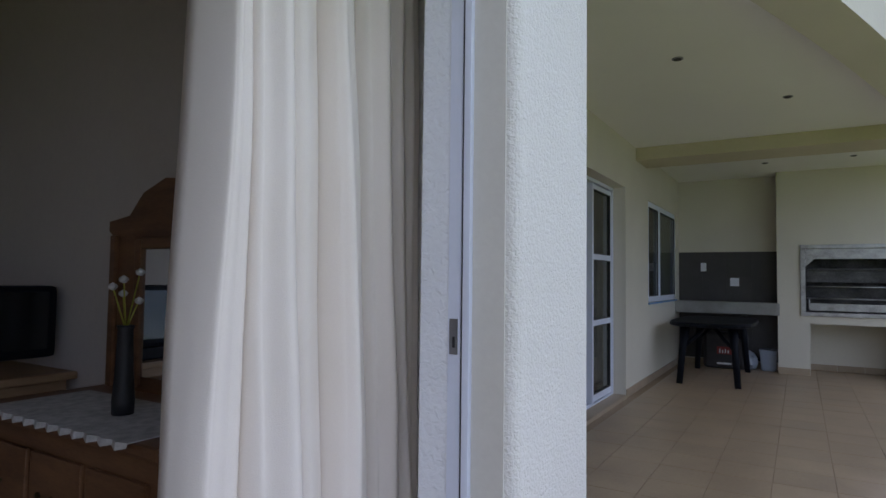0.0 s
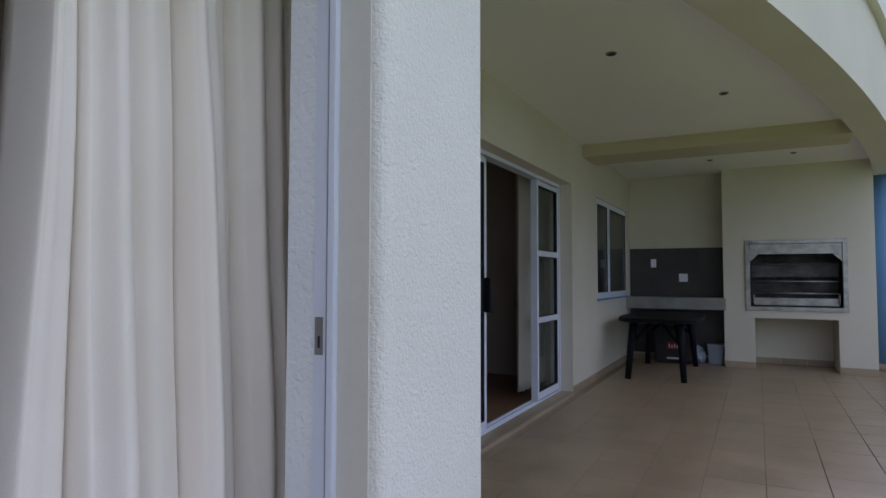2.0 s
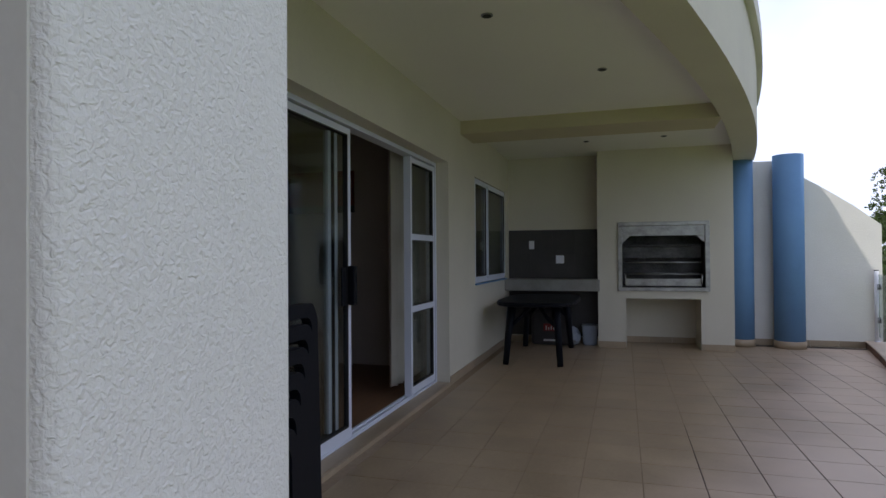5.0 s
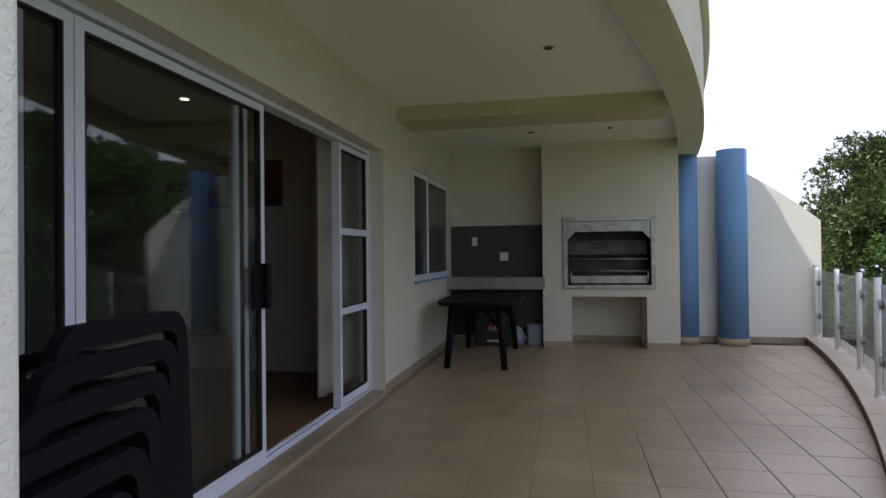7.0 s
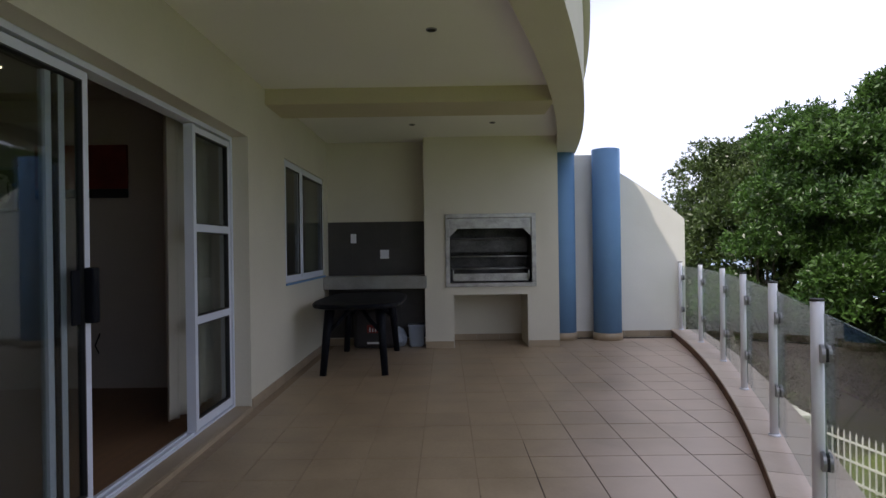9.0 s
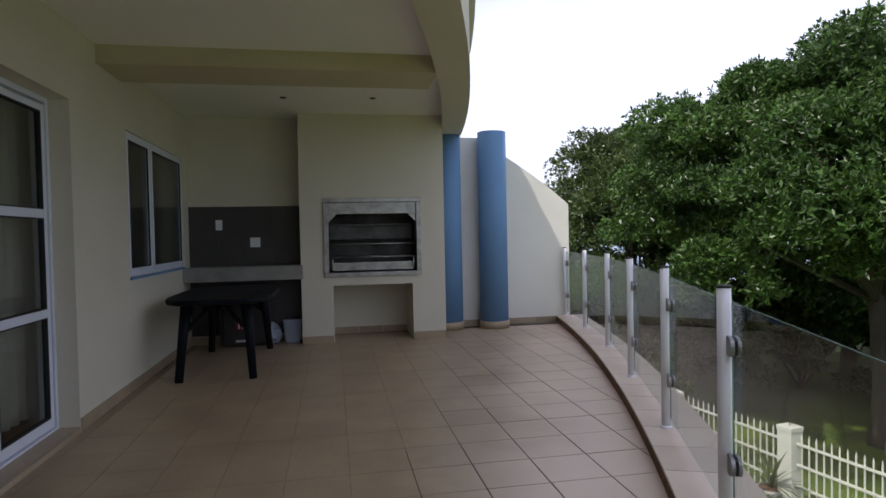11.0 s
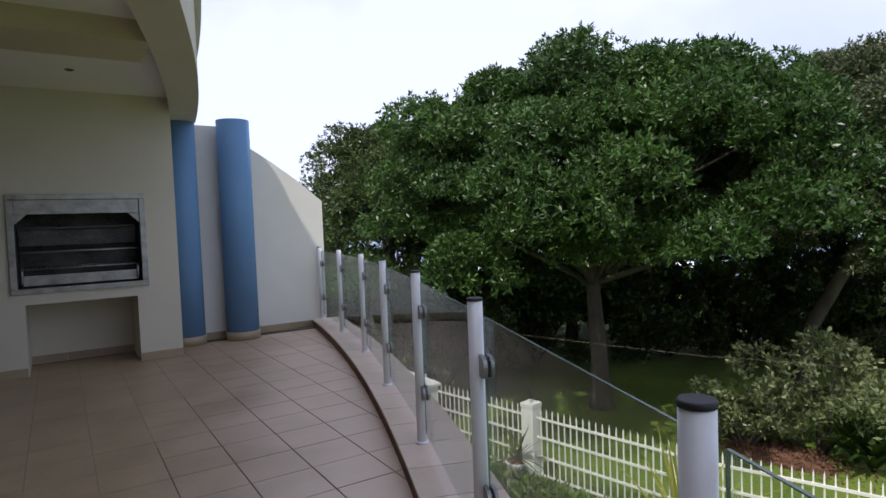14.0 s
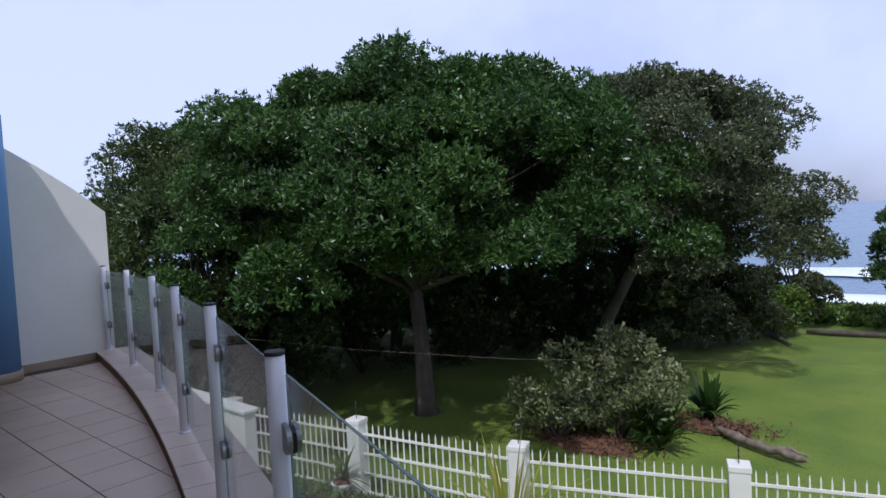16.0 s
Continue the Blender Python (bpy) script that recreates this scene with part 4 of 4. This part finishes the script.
def crown(clumps, rosettes, rs, flat=0.75):
    o, a = [], []
    for c, r in clumps:
        d = rs.normal(size=(rosettes, 3))
        d[:, 2] = np.abs(d[:, 2]) * 1.2 - 0.22
        d /= np.linalg.norm(d, axis=1, keepdims=True)
        rad = r * rs.uniform(0.66, 1.10, (rosettes, 1))
        o.append(np.array(c) + d * rad * np.array((1, 1, flat)))
        a.append(d * 0.8 + np.array((0, 0, 0.45)))
    return np.concatenate(o), np.concatenate(a)


def tree(label, base, trunk, height, spread, nclump, rosettes, leafsize, mat, seed, low=0.35, clump=(0.6, 1.15), lean=(0, 0), girth=0.3, skirt=0.33, shift=(0, 0), dome=3.2, hang=0.5, group="garden trees"):
    """A broad tree: tapered trunk, limbs to its leaf clumps, and a crown of leaf rosettes."""
    rnd, rs = random.Random(seed), np.random.RandomState(seed)
    t = thing("tree", label, "tree", group)
    t.location = base
    fork = Vector((lean[0], lean[1], trunk))
    bm = bmesh.new()
    tube(bm, [(0, 0, -0.1), (0.02, 0, 0.15), Vector((0.1 * lean[0], 0.1 * lean[1], trunk * 0.35)), Vector((0.55 * lean[0], 0.55 * lean[1], trunk * 0.7)), fork],
         [girth * 1.5, girth * 1.1, girth * 0.85, girth * 0.75, girth * 0.65], 14)
    part("trunk", bm, "bark", t)
    clumps = []
    ox, oy = lean[0] + shift[0], lean[1] + shift[1]
    for i in range(nclump):
        a = 2 * math.pi * (i * 0.618 + rnd.uniform(-0.06, 0.06))
        f = math.sqrt((i + 0.6) / nclump)
        h = (1 - f ** dome) * (height - low * height) + low * height
        h -= rnd.uniform(0.0, 0.16) * height * (0.3 + f)
        r = spread * f * rnd.uniform(0.82, 1.08)
        clumps.append(((ox + r * math.cos(a), oy + r * math.sin(a), max(h, low * height * 0.55)), rnd.uniform(*clump)))
    for i in range(int(nclump * skirt)):
        a, r = rnd.uniform(0, 6.283), spread * rnd.uniform(0.2, 1.0)
        clumps.append(((ox + r * math.cos(a), oy + r * math.sin(a), height * rnd.uniform(low * hang, low * 1.15)), rnd.uniform(*clump) * 0.85))
    for c, r in [q for q in clumps if q[0][2] > trunk + 0.9][:: max(1, len(clumps) // 16)]:
        bm = bmesh.new()
        e = Vector(c)
        m1 = fork.lerp(e, 0.4) + Vector((rnd.uniform(-0.4, 0.4), rnd.uniform(-0.4, 0.4), rnd.uniform(-0.1, 0.5)))
        tube(bm, [fork - Vector((0, 0, 0.2)), m1, e], [girth * 0.36, girth * 0.2, girth * 0.06], 7)
        part("limb", bm, "bark", t)
    o, a = crown(clumps, rosettes, rs)
    cr_ob = new("crown", leaf_mesh("crown", o, a, leafsize, leafsize * 0.36, 7, 0.75, mat, seed))
    cr_ob.parent = t
    return t


tree("large dark green coastal tree with a broad dense crown", (13.18, -11.2, GROUND), 3.3, 8.0, 6.2, 150, 330, 0.125, "leaf", 3, 0.56, (0.55, 1.1), lean=(0.1, 0.1), shift=(-0.15, -0.5), girth=0.25, skirt=0.36, dome=5.5, hang=0.88)
tree("grey green coastal tree with a leaning forked trunk", (11.2, -17.1, GROUND), 4.2, 8.3, 4.2, 90, 300, 0.115, "leaf_grey", 7, 0.58, (0.5, 1.05), lean=(-1.5, -0.7), shift=(0.0, 0.2), girth=0.22, skirt=0.12, dome=4.0, hang=0.95)
tree("rounded green tree beyond the boundary wall", (20.8, -10.0, GROUND), 2.2, 7.9, 4.1, 80, 220, 0.135, "leaf_far", 11, 0.30, (0.55, 1.1), girth=0.22, dome=4.2)
tree("bushy dark tree in the garden wood", (17.8, -8.2, GROUND), 1.6, 6.4, 2.9, 50, 160, 0.15, "leaf_far", 13, 0.22, (0.55, 1.0), girth=0.18)
tree("green tree at the edge of the wood", (18.5, -15.5, GROUND), 2.6, 8.6, 4.8, 70, 120, 0.18, "leaf", 17, 0.30, (0.7, 1.2), girth=0.24)
tree("dense dark tree deep in the wood", (16.5, -21.0, GROUND), 2.2, 8.0, 4.8, 60, 120, 0.20, "leaf", 19, 0.22, (0.8, 1.3), girth=0.24)
tree("dense dark tree deep in the wood", (24.0, -16.5, GROUND), 2.0, 8.4, 5.0, 60, 110, 0.20, "leaf_far", 23, 0.2, (0.8, 1.3), girth=0.24)
tree("dark tree towards the shore", (12.6, -23.0, GROUND), 1.8, 7.4, 3.4, 60, 150, 0.18, "leaf_grey", 29, 0.18, (0.7, 1.2), girth=0.2)
tree("dark tree towards the shore", (9.6, -21.6, GROUND), 1.5, 6.4, 2.2, 46, 160, 0.15, "leaf_grey", 30, 0.16, (0.5, 0.95), girth=0.16, skirt=0.5)
tree("small wind-bent tree at the lawn's end", (7.7, -26.8, GROUND), 1.3, 4.6, 1.3, 26, 120, 0.15, "leaf_grey", 31, 0.3, (0.4, 0.75), girth=0.12)
tree("spreading dark tree at the lawn's far edge", (2.7, -27.2, GROUND), 1.9, 5.1, 2.7, 44, 130, 0.16, "leaf", 37, 0.45, (0.5, 0.85), girth=0.16)


def shrub(name, label, base, w, h, n, rosettes, leafsize, mat, seed):
    rnd, rs = random.Random(seed), np.random.RandomState(seed)
    t = thing(name, label, "shrub", "garden shrubs")
    t.location = base
    cl = []
    for i in range(n):
        a, r = rnd.uniform(0, 6.283), w * math.sqrt(rnd.random())
        cl.append(((r * math.cos(a), r * math.sin(a), h * rnd.uniform(0.15, 0.85) * (1.1 - 0.5 * r / w)), rnd.uniform(0.2, 0.42) * min(1.4, h / 1.6)))
    for i in range(6):
        c = Vector(cl[i % n][0])
        part("stem", tube(bmesh.new(), [(0, 0, -0.05), c * 0.5 + Vector((0, 0, 0.1)), c], [0.05, 0.03, 0.012], 6), "bark", t)
    o, a = crown(cl, rosettes, rs, 0.9)
    f = new("foliage", leaf_mesh("foliage", o, a, leafsize, leafsize * 0.4, 7, 0.8, mat, seed))
    f.parent = t
    return t


shrub("shrub", "sunlit broad-leaved shrub behind the garden fence", (8.35, -12.0, GROUND), 1.2, 3.3, 21, 46, 0.14, "leaf_bush", 41)
shrub("shrub", "sunlit broad-leaved shrub behind the garden fence", (9.35, -11.2, GROUND), 0.75, 2.2, 10, 46, 0.13, "leaf_bush", 43)
shrub("shrub", "bright green bush at the lawn's end", (8.1, -24.6, GROUND), 0.9, 2.5, 18, 80, 0.13, "leaf_bright", 47)
for i, (x, y, w, h) in enumerate(((15.5, -17.0, 2.0, 2.6), (19.5, -12.0, 2.2, 3.0), (13.5, -20.5, 2.0, 2.8), (22.0, -13.0, 2.2, 3.4), (10.8, -22.0, 1.8, 2.4), (16.0, -6.2, 1.3, 2.6), (20.0, -5.5, 2.0, 4.2), (13.2, -18.6, 1.8, 4.6), (11.2, -20.4, 1.8, 4.8), (15.6, -15.8, 1.8, 4.4), (17.6, -13.0, 1.8, 4.4), (9.2, -23.2, 1.4, 4.0), (19.2, -9.4, 1.6, 4.6), (21.5, -17.5, 2.4, 5.6), (25.0, -12.5, 2.6, 6.0), (19.0, -19.5, 2.4, 5.6), (26.0, -8.6, 2.6, 6.0), (22.5, -7.6, 2.0, 5.2))):
    shrub("undergrowth", "dark green undergrowth below the trees", (x, y, GROUND), w, h, 22, 80, 0.19, "leaf_far", 60 + i)


def strap_plant(name, label, base, n, length, width, mat, seed, droop=0.5, rise=(0.35, 1.25)):
    rnd = random.Random(seed)
    t = thing(name, label, "plant", "strap-leaved plants")
    t.location = base
    for i in range(n):
        a, l, st = rnd.uniform(0, 6.283), length * rnd.uniform(0.7, 1.15), rnd.uniform(*rise)
        bm = bmesh.new()
        prev = None
        for k in range(6):
            f = k / 5
            r = l * f * math.cos(st) * (1 + 0.2 * f)
            z = l * (f * math.sin(st) - droop * f * f * math.cos(st))
            w = width * (0.5 + 1.2 * f - 1.68 * f * f) + 0.003
            c, s_ = math.cos(a), math.sin(a)
            row = [bm.verts.new((r * c - s_ * w * q, r * s_ + c * w * q, z + 0.04 + abs(q) * w * 0.3)) for q in (-1, 0, 1)]
            if prev:
                bm.faces.new((prev[0], prev[1], row[1], row[0]))
                bm.faces.new((prev[1], prev[2], row[2], row[1]))
            prev = row
        part("leaf", bm, mat, t)
    return t


strap_plant("strap_leaf_plant", "clump of dark strap-leaved lilies on mulch", (7.13, -14.02, GROUND), 46, 1.25, 0.12, "leaf", 71, 0.9, (0.95, 1.5))
strap_plant("strap_leaf_plant", "arching green lily clump below the shrub", (7.75, -12.05, GROUND), 56, 1.5, 0.075, "leaf_bright", 72, 0.9, (1.0, 1.5))
strap_plant("strap_leaf_plant", "arching green lily clump below the shrub", (7.4, -11.85, GROUND), 60, 1.35, 0.085, "leaf", 73, 0.9, (0.95, 1.5))
strap_plant("palm_plant", "small yellowing palm beside the fence pillar", (7.6, -6.75, GROUND), 44, 1.8, 0.03, "leaf_yellow", 74, 0.55, (0.8, 1.5))
pot = thing("flower_pot", "white flower pot with a grassy plant by the fence", "flower pot")
pot.location = (11.0, -6.65, GROUND)
part("pot", tube(bmesh.new(), [(0, 0, 0), (0, 0, 0.02), (0, 0, 0.36), (0, 0, 0.40)], [0.13, 0.14, 0.20, 0.22], 20), "terracotta", pot)
part("soil", tube(bmesh.new(), [(0, 0, 0.4005), (0, 0, 0.405)], 0.19, 16), "mulch", pot)
strap_plant("potted_grass", "tall grassy plant growing in a white pot", (11.0, -6.65, GROUND + 0.38), 34, 0.95, 0.02, "leaf_bright", 75, 0.25)
rnd = random.Random(5)
rs5 = np.random.RandomState(5)
oo = np.array([(x, -6.83 - (x - 10.78) * -0.176 + rs5.uniform(0.2, 0.9) if x > 7.8 else -7.37 - (x - 7.8) * -0.354 + rs5.uniform(0.2, 0.8), GROUND + rs5.uniform(0, 0.25)) for x in rs5.uniform(3.5, 14, 900)])
ob = new("fence_weeds", leaf_mesh("fence_weeds", oo, np.tile((0, 0, 1.0), (900, 1)), 0.22, 0.05, 7, 0.7, "leaf_bright", 5))
tagged(ob, "low leafy weeds growing along the fence", "weeds", "", "stuff")
# log and mulch bed
lg = thing("fallen_log", "grey weathered fallen log lying on the lawn", "log")
lg.location = (6.2, -13.0, GROUND + 0.08)


def gnarled(pts, radii, sides, seed):
    """A tapered stem with knots and twists."""
    fine, rad = [], []
    for (p, q), (r0, r1) in zip(zip(pts, pts[1:]), zip(radii, radii[1:])):
        for k in range(5):
            fine.append(Vector(p).lerp(Vector(q), k / 5))
            rad.append(r0 + (r1 - r0) * k / 5)
    bm = tube(bmesh.new(), fine + [Vector(pts[-1])], rad + [radii[-1]], sides)
    for v in bm.verts:
        v.co += 0.05 * noise.noise_vector(v.co * 6 + Vector((seed, 0, 0)))
    return bm


part("stem", gnarled([(1.1, -0.85, 0.0), (0.5, -0.35, 0.03), (0.0, 0.05, 0.06), (-0.55, 0.3, 0.06), (-0.95, 0.45, 0.08), (-1.3, 0.62, 0.05)], [0.05, 0.075, 0.09, 0.09, 0.07, 0.015], 9, 3), "dry_wood", lg)
part("stub", gnarled([(-0.7, 0.33, 0.1), (-1.0, 0.35, 0.14), (-1.25, 0.42, 0.1)], [0.07, 0.045, 0.012], 7, 8), "dry_wood", lg)
lg2 = solid("fallen_branch", tube(bmesh.new(), [(8.6, -25.3, GROUND + 0.1), (7.9, -24.1, GROUND + 0.12), (7.15, -22.9, GROUND + 0.08)], [0.1, 0.09, 0.05], 8), "bark", "dark fallen branch at the lawn's end", "branch")
lg3 = solid("fallen_log", tube(bmesh.new(), [(7.1, -25.4, GROUND + 0.1), (6.1, -25.45, GROUND + 0.13), (4.6, -25.8, GROUND + 0.1)], [0.07, 0.11, 0.08], 8), "bark", "grey driftwood log at the lawn's far edge", "log")
for cx, cy, rx, ry in ((7.1, -13.65, 0.9, 0.45), (8.75, -11.3, 1.0, 0.5)):
    bm = bmesh.new()
    bmesh.ops.create_uvsphere(bm, u_segments=24, v_segments=10, radius=1)
    for v in bm.verts:
        k = 1 + 0.25 * noise.noise(Vector((v.co.x * 2 + cx, v.co.y * 2, 0)))
        v.co = Vector((v.co.x * rx * k, v.co.y * ry * k, v.co.z * 0.1))
    ob = solid("mulch_bed", bm, "mulch", "bed of reddish dry leaves and mulch", "mulch", "", "stuff")
    ob.location = (cx, cy, GROUND + 0.04)

n = 1500
lx = np.concatenate([rs5.normal(7.1, 0.6, n // 2), rs5.normal(8.75, 0.6, n // 2)])
ly = np.concatenate([rs5.normal(-13.65, 0.28, n // 2), rs5.normal(-11.3, 0.3, n // 2)])
oo = np.stack([lx, ly, np.full(n, GROUND + 0.12)], 1)
ob = new("leaf_litter", leaf_mesh("leaf_litter", oo, np.tile((0.3, 0, 0.3), (n, 1)), 0.10, 0.035, 2, 0.95, "mulch", 9))
tagged(ob, "scattered dry reddish leaf litter", "leaf litter", "", "stuff")
n = 9000
gx, gy = rs5.uniform(-8, 9, n), rs5.uniform(-37, -27.5, n)
drop = np.clip((-30 - gy) / 22, 0, 1)
gz = GROUND - 6.5 * drop * drop * (3 - 2 * drop) + rs5.uniform(0, 0.35, n)
ob = new("shore_scrub", leaf_mesh("shore_scrub", np.stack([gx, gy, gz], 1), np.tile((0, 0, 1.0), (n, 1)), 0.22, 0.09, 6, 0.7, "leaf_bright", 10))
tagged(ob, "low bright green scrub between lawn and beach", "scrub", "", "stuff")
bm = boxes(((11.42, -5.28, GROUND - 0.3), (18.0, -5.08, -1.56)), bevel=0.01)
gw = structure("wall_garden", bm, "stucco", "low cream garden wall below the patio")
part("coping", boxes(((11.38, -5.32, -1.559), (18.0, -5.04, -1.50)), bevel=0.015), "fence", gw)

# ---- garden fence ----
PILLARS = [(17.0, -5.75), (13.88, -6.29), (10.78, -6.83), (7.80, -7.37), (5.03, -8.35), (2.26, -9.33), (-0.5, -10.3)]
FT = -2.0


def fence_pillar(x, y, rz):
    p = thing("fence_pillar", "cream plastered fence pillar with a slightly wider cap", "pillar", "fence pillars")
    p.matrix_basis = pose(x, y, GROUND, 0, 0, rz)
    h = FT - GROUND
    part("shaft", boxes(((-0.13, -0.13, -0.1), (0.13, 0.13, h - 0.08)), bevel=0.006), "fence", p)
    part("cap", boxes(((-0.14, -0.14, h - 0.08), (0.14, 0.14, h)), bevel=0.012), "fence", p)
    rod = part("wire_rod", tube(bmesh.new(), [(0, 0, h), (0, 0, h + 0.3)], 0.007, 6), "gasket", p, "thin dark wire rod")
    for k in range(3):
        part("insulator", tube(bmesh.new(), [(0, 0, h + 0.08 + k * 0.08), (0, 0, h + 0.10 + k * 0.08)], 0.014, 8), "gasket", rod)


bm = boxes(((-0.010, -0.010, 0), (0.010, 0.010, 1.24)))
top = [v for v in bm.verts if v.co.z > 1]
tip = bm.verts.new((0, 0, 1.31))
for f in [f for f in bm.faces if all(v.co.z > 1 for v in f.verts)]:
    vs = f.verts[:]
    bm.faces.remove(f)
    for i in range(4):
        bm.faces.new((vs[i], vs[(i + 1) % 4], tip))
picket_me = bpy.data.meshes.new("picket")
bm.to_mesh(picket_me)
bm.free()
picket_me.materials.append(M["fence"])
for (ax, ay), (bx, by) in zip(PILLARS, PILLARS[1:]):
    d = Vector((bx - ax, by - ay, 0))
    rz = math.degrees(math.atan2(d.y, d.x))
    fence_pillar(ax, ay, rz)
    fp = thing("picket_fence", "cream painted steel picket fence panel", "fence", "garden fence")
    fp.matrix_basis = pose(ax, ay, GROUND + 0.12, 0, 0, rz)
    L = d.length
    for z in (0.1, 0.43, 0.78, 1.12):
        part("rail", boxes(((0.131, -0.012, z - 0.02), (L - 0.131, 0.012, z + 0.02))), "fence", fp)
    k = 22
    for i in range(k):
        o = new("picket", picket_me)
        o.parent = fp
        o.location = (0.2 + (L - 0.4) * i / (k - 1), 0.0225, 0)
fence_pillar(*PILLARS[-1], 200)
solid("fence_wire", tube(bmesh.new(), [(17.0, -5.75, -0.72), (10.78, -6.83, -0.80), (7.8, -7.37, -0.74), (5.03, -8.35, -0.66), (2.26, -9.33, -0.6)], 0.0022, 5), "dry_wood", "thin tan wire strung above the fence", "wire")


# ---- skirtings and tiles ----
def skirting(name, pts):
    sk = tagged(new(name), "beige tile skirting along the wall foot", "baseboard", "", "structure")
    for (ax, ay), (bx, by) in zip(pts, pts[1:]):
        d = Vector((bx - ax, by - ay, 0))
        L = d.length
        n = max(1, round(L / 0.325))
        m = pose(ax, ay, 0, 0, 0, math.degrees(math.atan2(d.y, d.x)))
        me = None
        for i in range(n):
            if me is None:
                bm = boxes(((0.001, -0.010, 0.0), (L / n - 0.002, -0.0005, 0.085)), bevel=0.0015)
                bmesh.ops.recalc_face_normals(bm, faces=bm.faces)
                me = bpy.data.meshes.new("tile")
                bm.to_mesh(me)
                bm.free()
                me.materials.append(M["skirt"])
            o = new("tile", me)
            o.parent = sk
            o.matrix_basis = m @ pose(i * L / n, 0, 0)


skirting("baseboard", [(D1 + 0.01, WY), (BACK, WY)])
skirting("baseboard_alcove", [(BACK, WY), (BACK, 0.82)])
skirting("baseboard_chimney", [(BX, 0.81), (BX, 0.45)])
skirting("baseboard_chimney_end", [(BX, -0.49), (BX, -0.88)])
skirting("baseboard_niche", [(9.925, 0.44), (9.925, -0.48)])
skirting("baseboard_boundary", [(WALLX, -0.9), (WALLX, -2.6)])
structure("door_step", boxes(((D0, WY - 0.012, -0.01), (D1, WY + 0.003, 0.028)), bevel=0.003), "skirt", "tiled riser below the sliding door", "step")

# patio tiles
TS = 0.325
bm = boxes(((-TS / 2 + 0.0018, -TS / 2 + 0.0018, -0.012), (TS / 2 - 0.0018, TS / 2 - 0.0018, 0.0)), bevel=0.0015)
bmesh.ops.recalc_face_normals(bm, faces=bm.faces)
tile_me = bpy.data.meshes.new("tile")
bm.to_mesh(tile_me)
bm.free()
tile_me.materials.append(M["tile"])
worn_me = tile_me.copy()
for v in worn_me.vertices:
    v.co.x *= 0.990
    v.co.y *= 0.990
paving = tagged(new("floor_tiles"), "beige ceramic patio floor tiles", "floor", "", "structure")
rnd = random.Random(2)
rest = bmesh.new()
count = 0
for i in range(-24, 16):
    for j in range(-9, 8):
        cx, cy = 5.0 + (i + 0.5) * TS, 0.055 + (j + 0.5) * TS
        if cy > WY - 0.05 or cx < -2.5 or (cx < 1.95 and cy > 1.0) or (cx > WALLX - 0.1):
            continue
        lim = rail(max(cx, TURNX), KERB_IN)[1] if cx >= TURNX else -0.45
        if cy < lim - 0.185:
            continue
        if cx > BX + 0.1 and -0.85 > cy - 0 and cx > WALLX - 0.05:
            continue
        out = math.hypot(cx - 15.26, cy - 26.114) - 29.29
        worn = cx > 3.6 and out > -1.38
        if worn or (cx > 3.2 and count < 190):
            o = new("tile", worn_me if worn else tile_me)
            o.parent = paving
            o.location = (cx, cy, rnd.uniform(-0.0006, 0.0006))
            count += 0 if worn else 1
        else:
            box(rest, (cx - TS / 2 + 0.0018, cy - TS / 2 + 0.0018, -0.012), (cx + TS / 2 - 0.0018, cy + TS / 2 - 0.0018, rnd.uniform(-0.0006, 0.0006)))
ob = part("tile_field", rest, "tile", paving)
tagged(ob, "", "", "", "stuff")
# kerb top tiles
kt = tagged(new("kerb_tiles"), "pinkish beige tiles on the railing kerb", "kerb", "", "structure")
n = 26
for i in range(n):
    x0 = TURNX + (10.03 - TURNX) * i / n + 0.003
    x1 = TURNX + (10.03 - TURNX) * (i + 1) / n - 0.003
    part("tile", strip(bmesh.new(), rail, [x0, (x0 + x1) / 2, x1], KERB_IN - 0.006, 0.23, 0.079, KT), "tile_kerb", kt)
for i in range(n):
    x0 = TURNX + (10.03 - TURNX) * i / n + 0.003
    x1 = TURNX + (10.03 - TURNX) * (i + 1) / n - 0.003
    part("riser_tile", strip(bmesh.new(), rail, [x0, (x0 + x1) / 2, x1], KERB_IN - 0.003, KERB_IN - 0.0005, 0.004, 0.076), "mulch", kt, "dark brown riser tile")
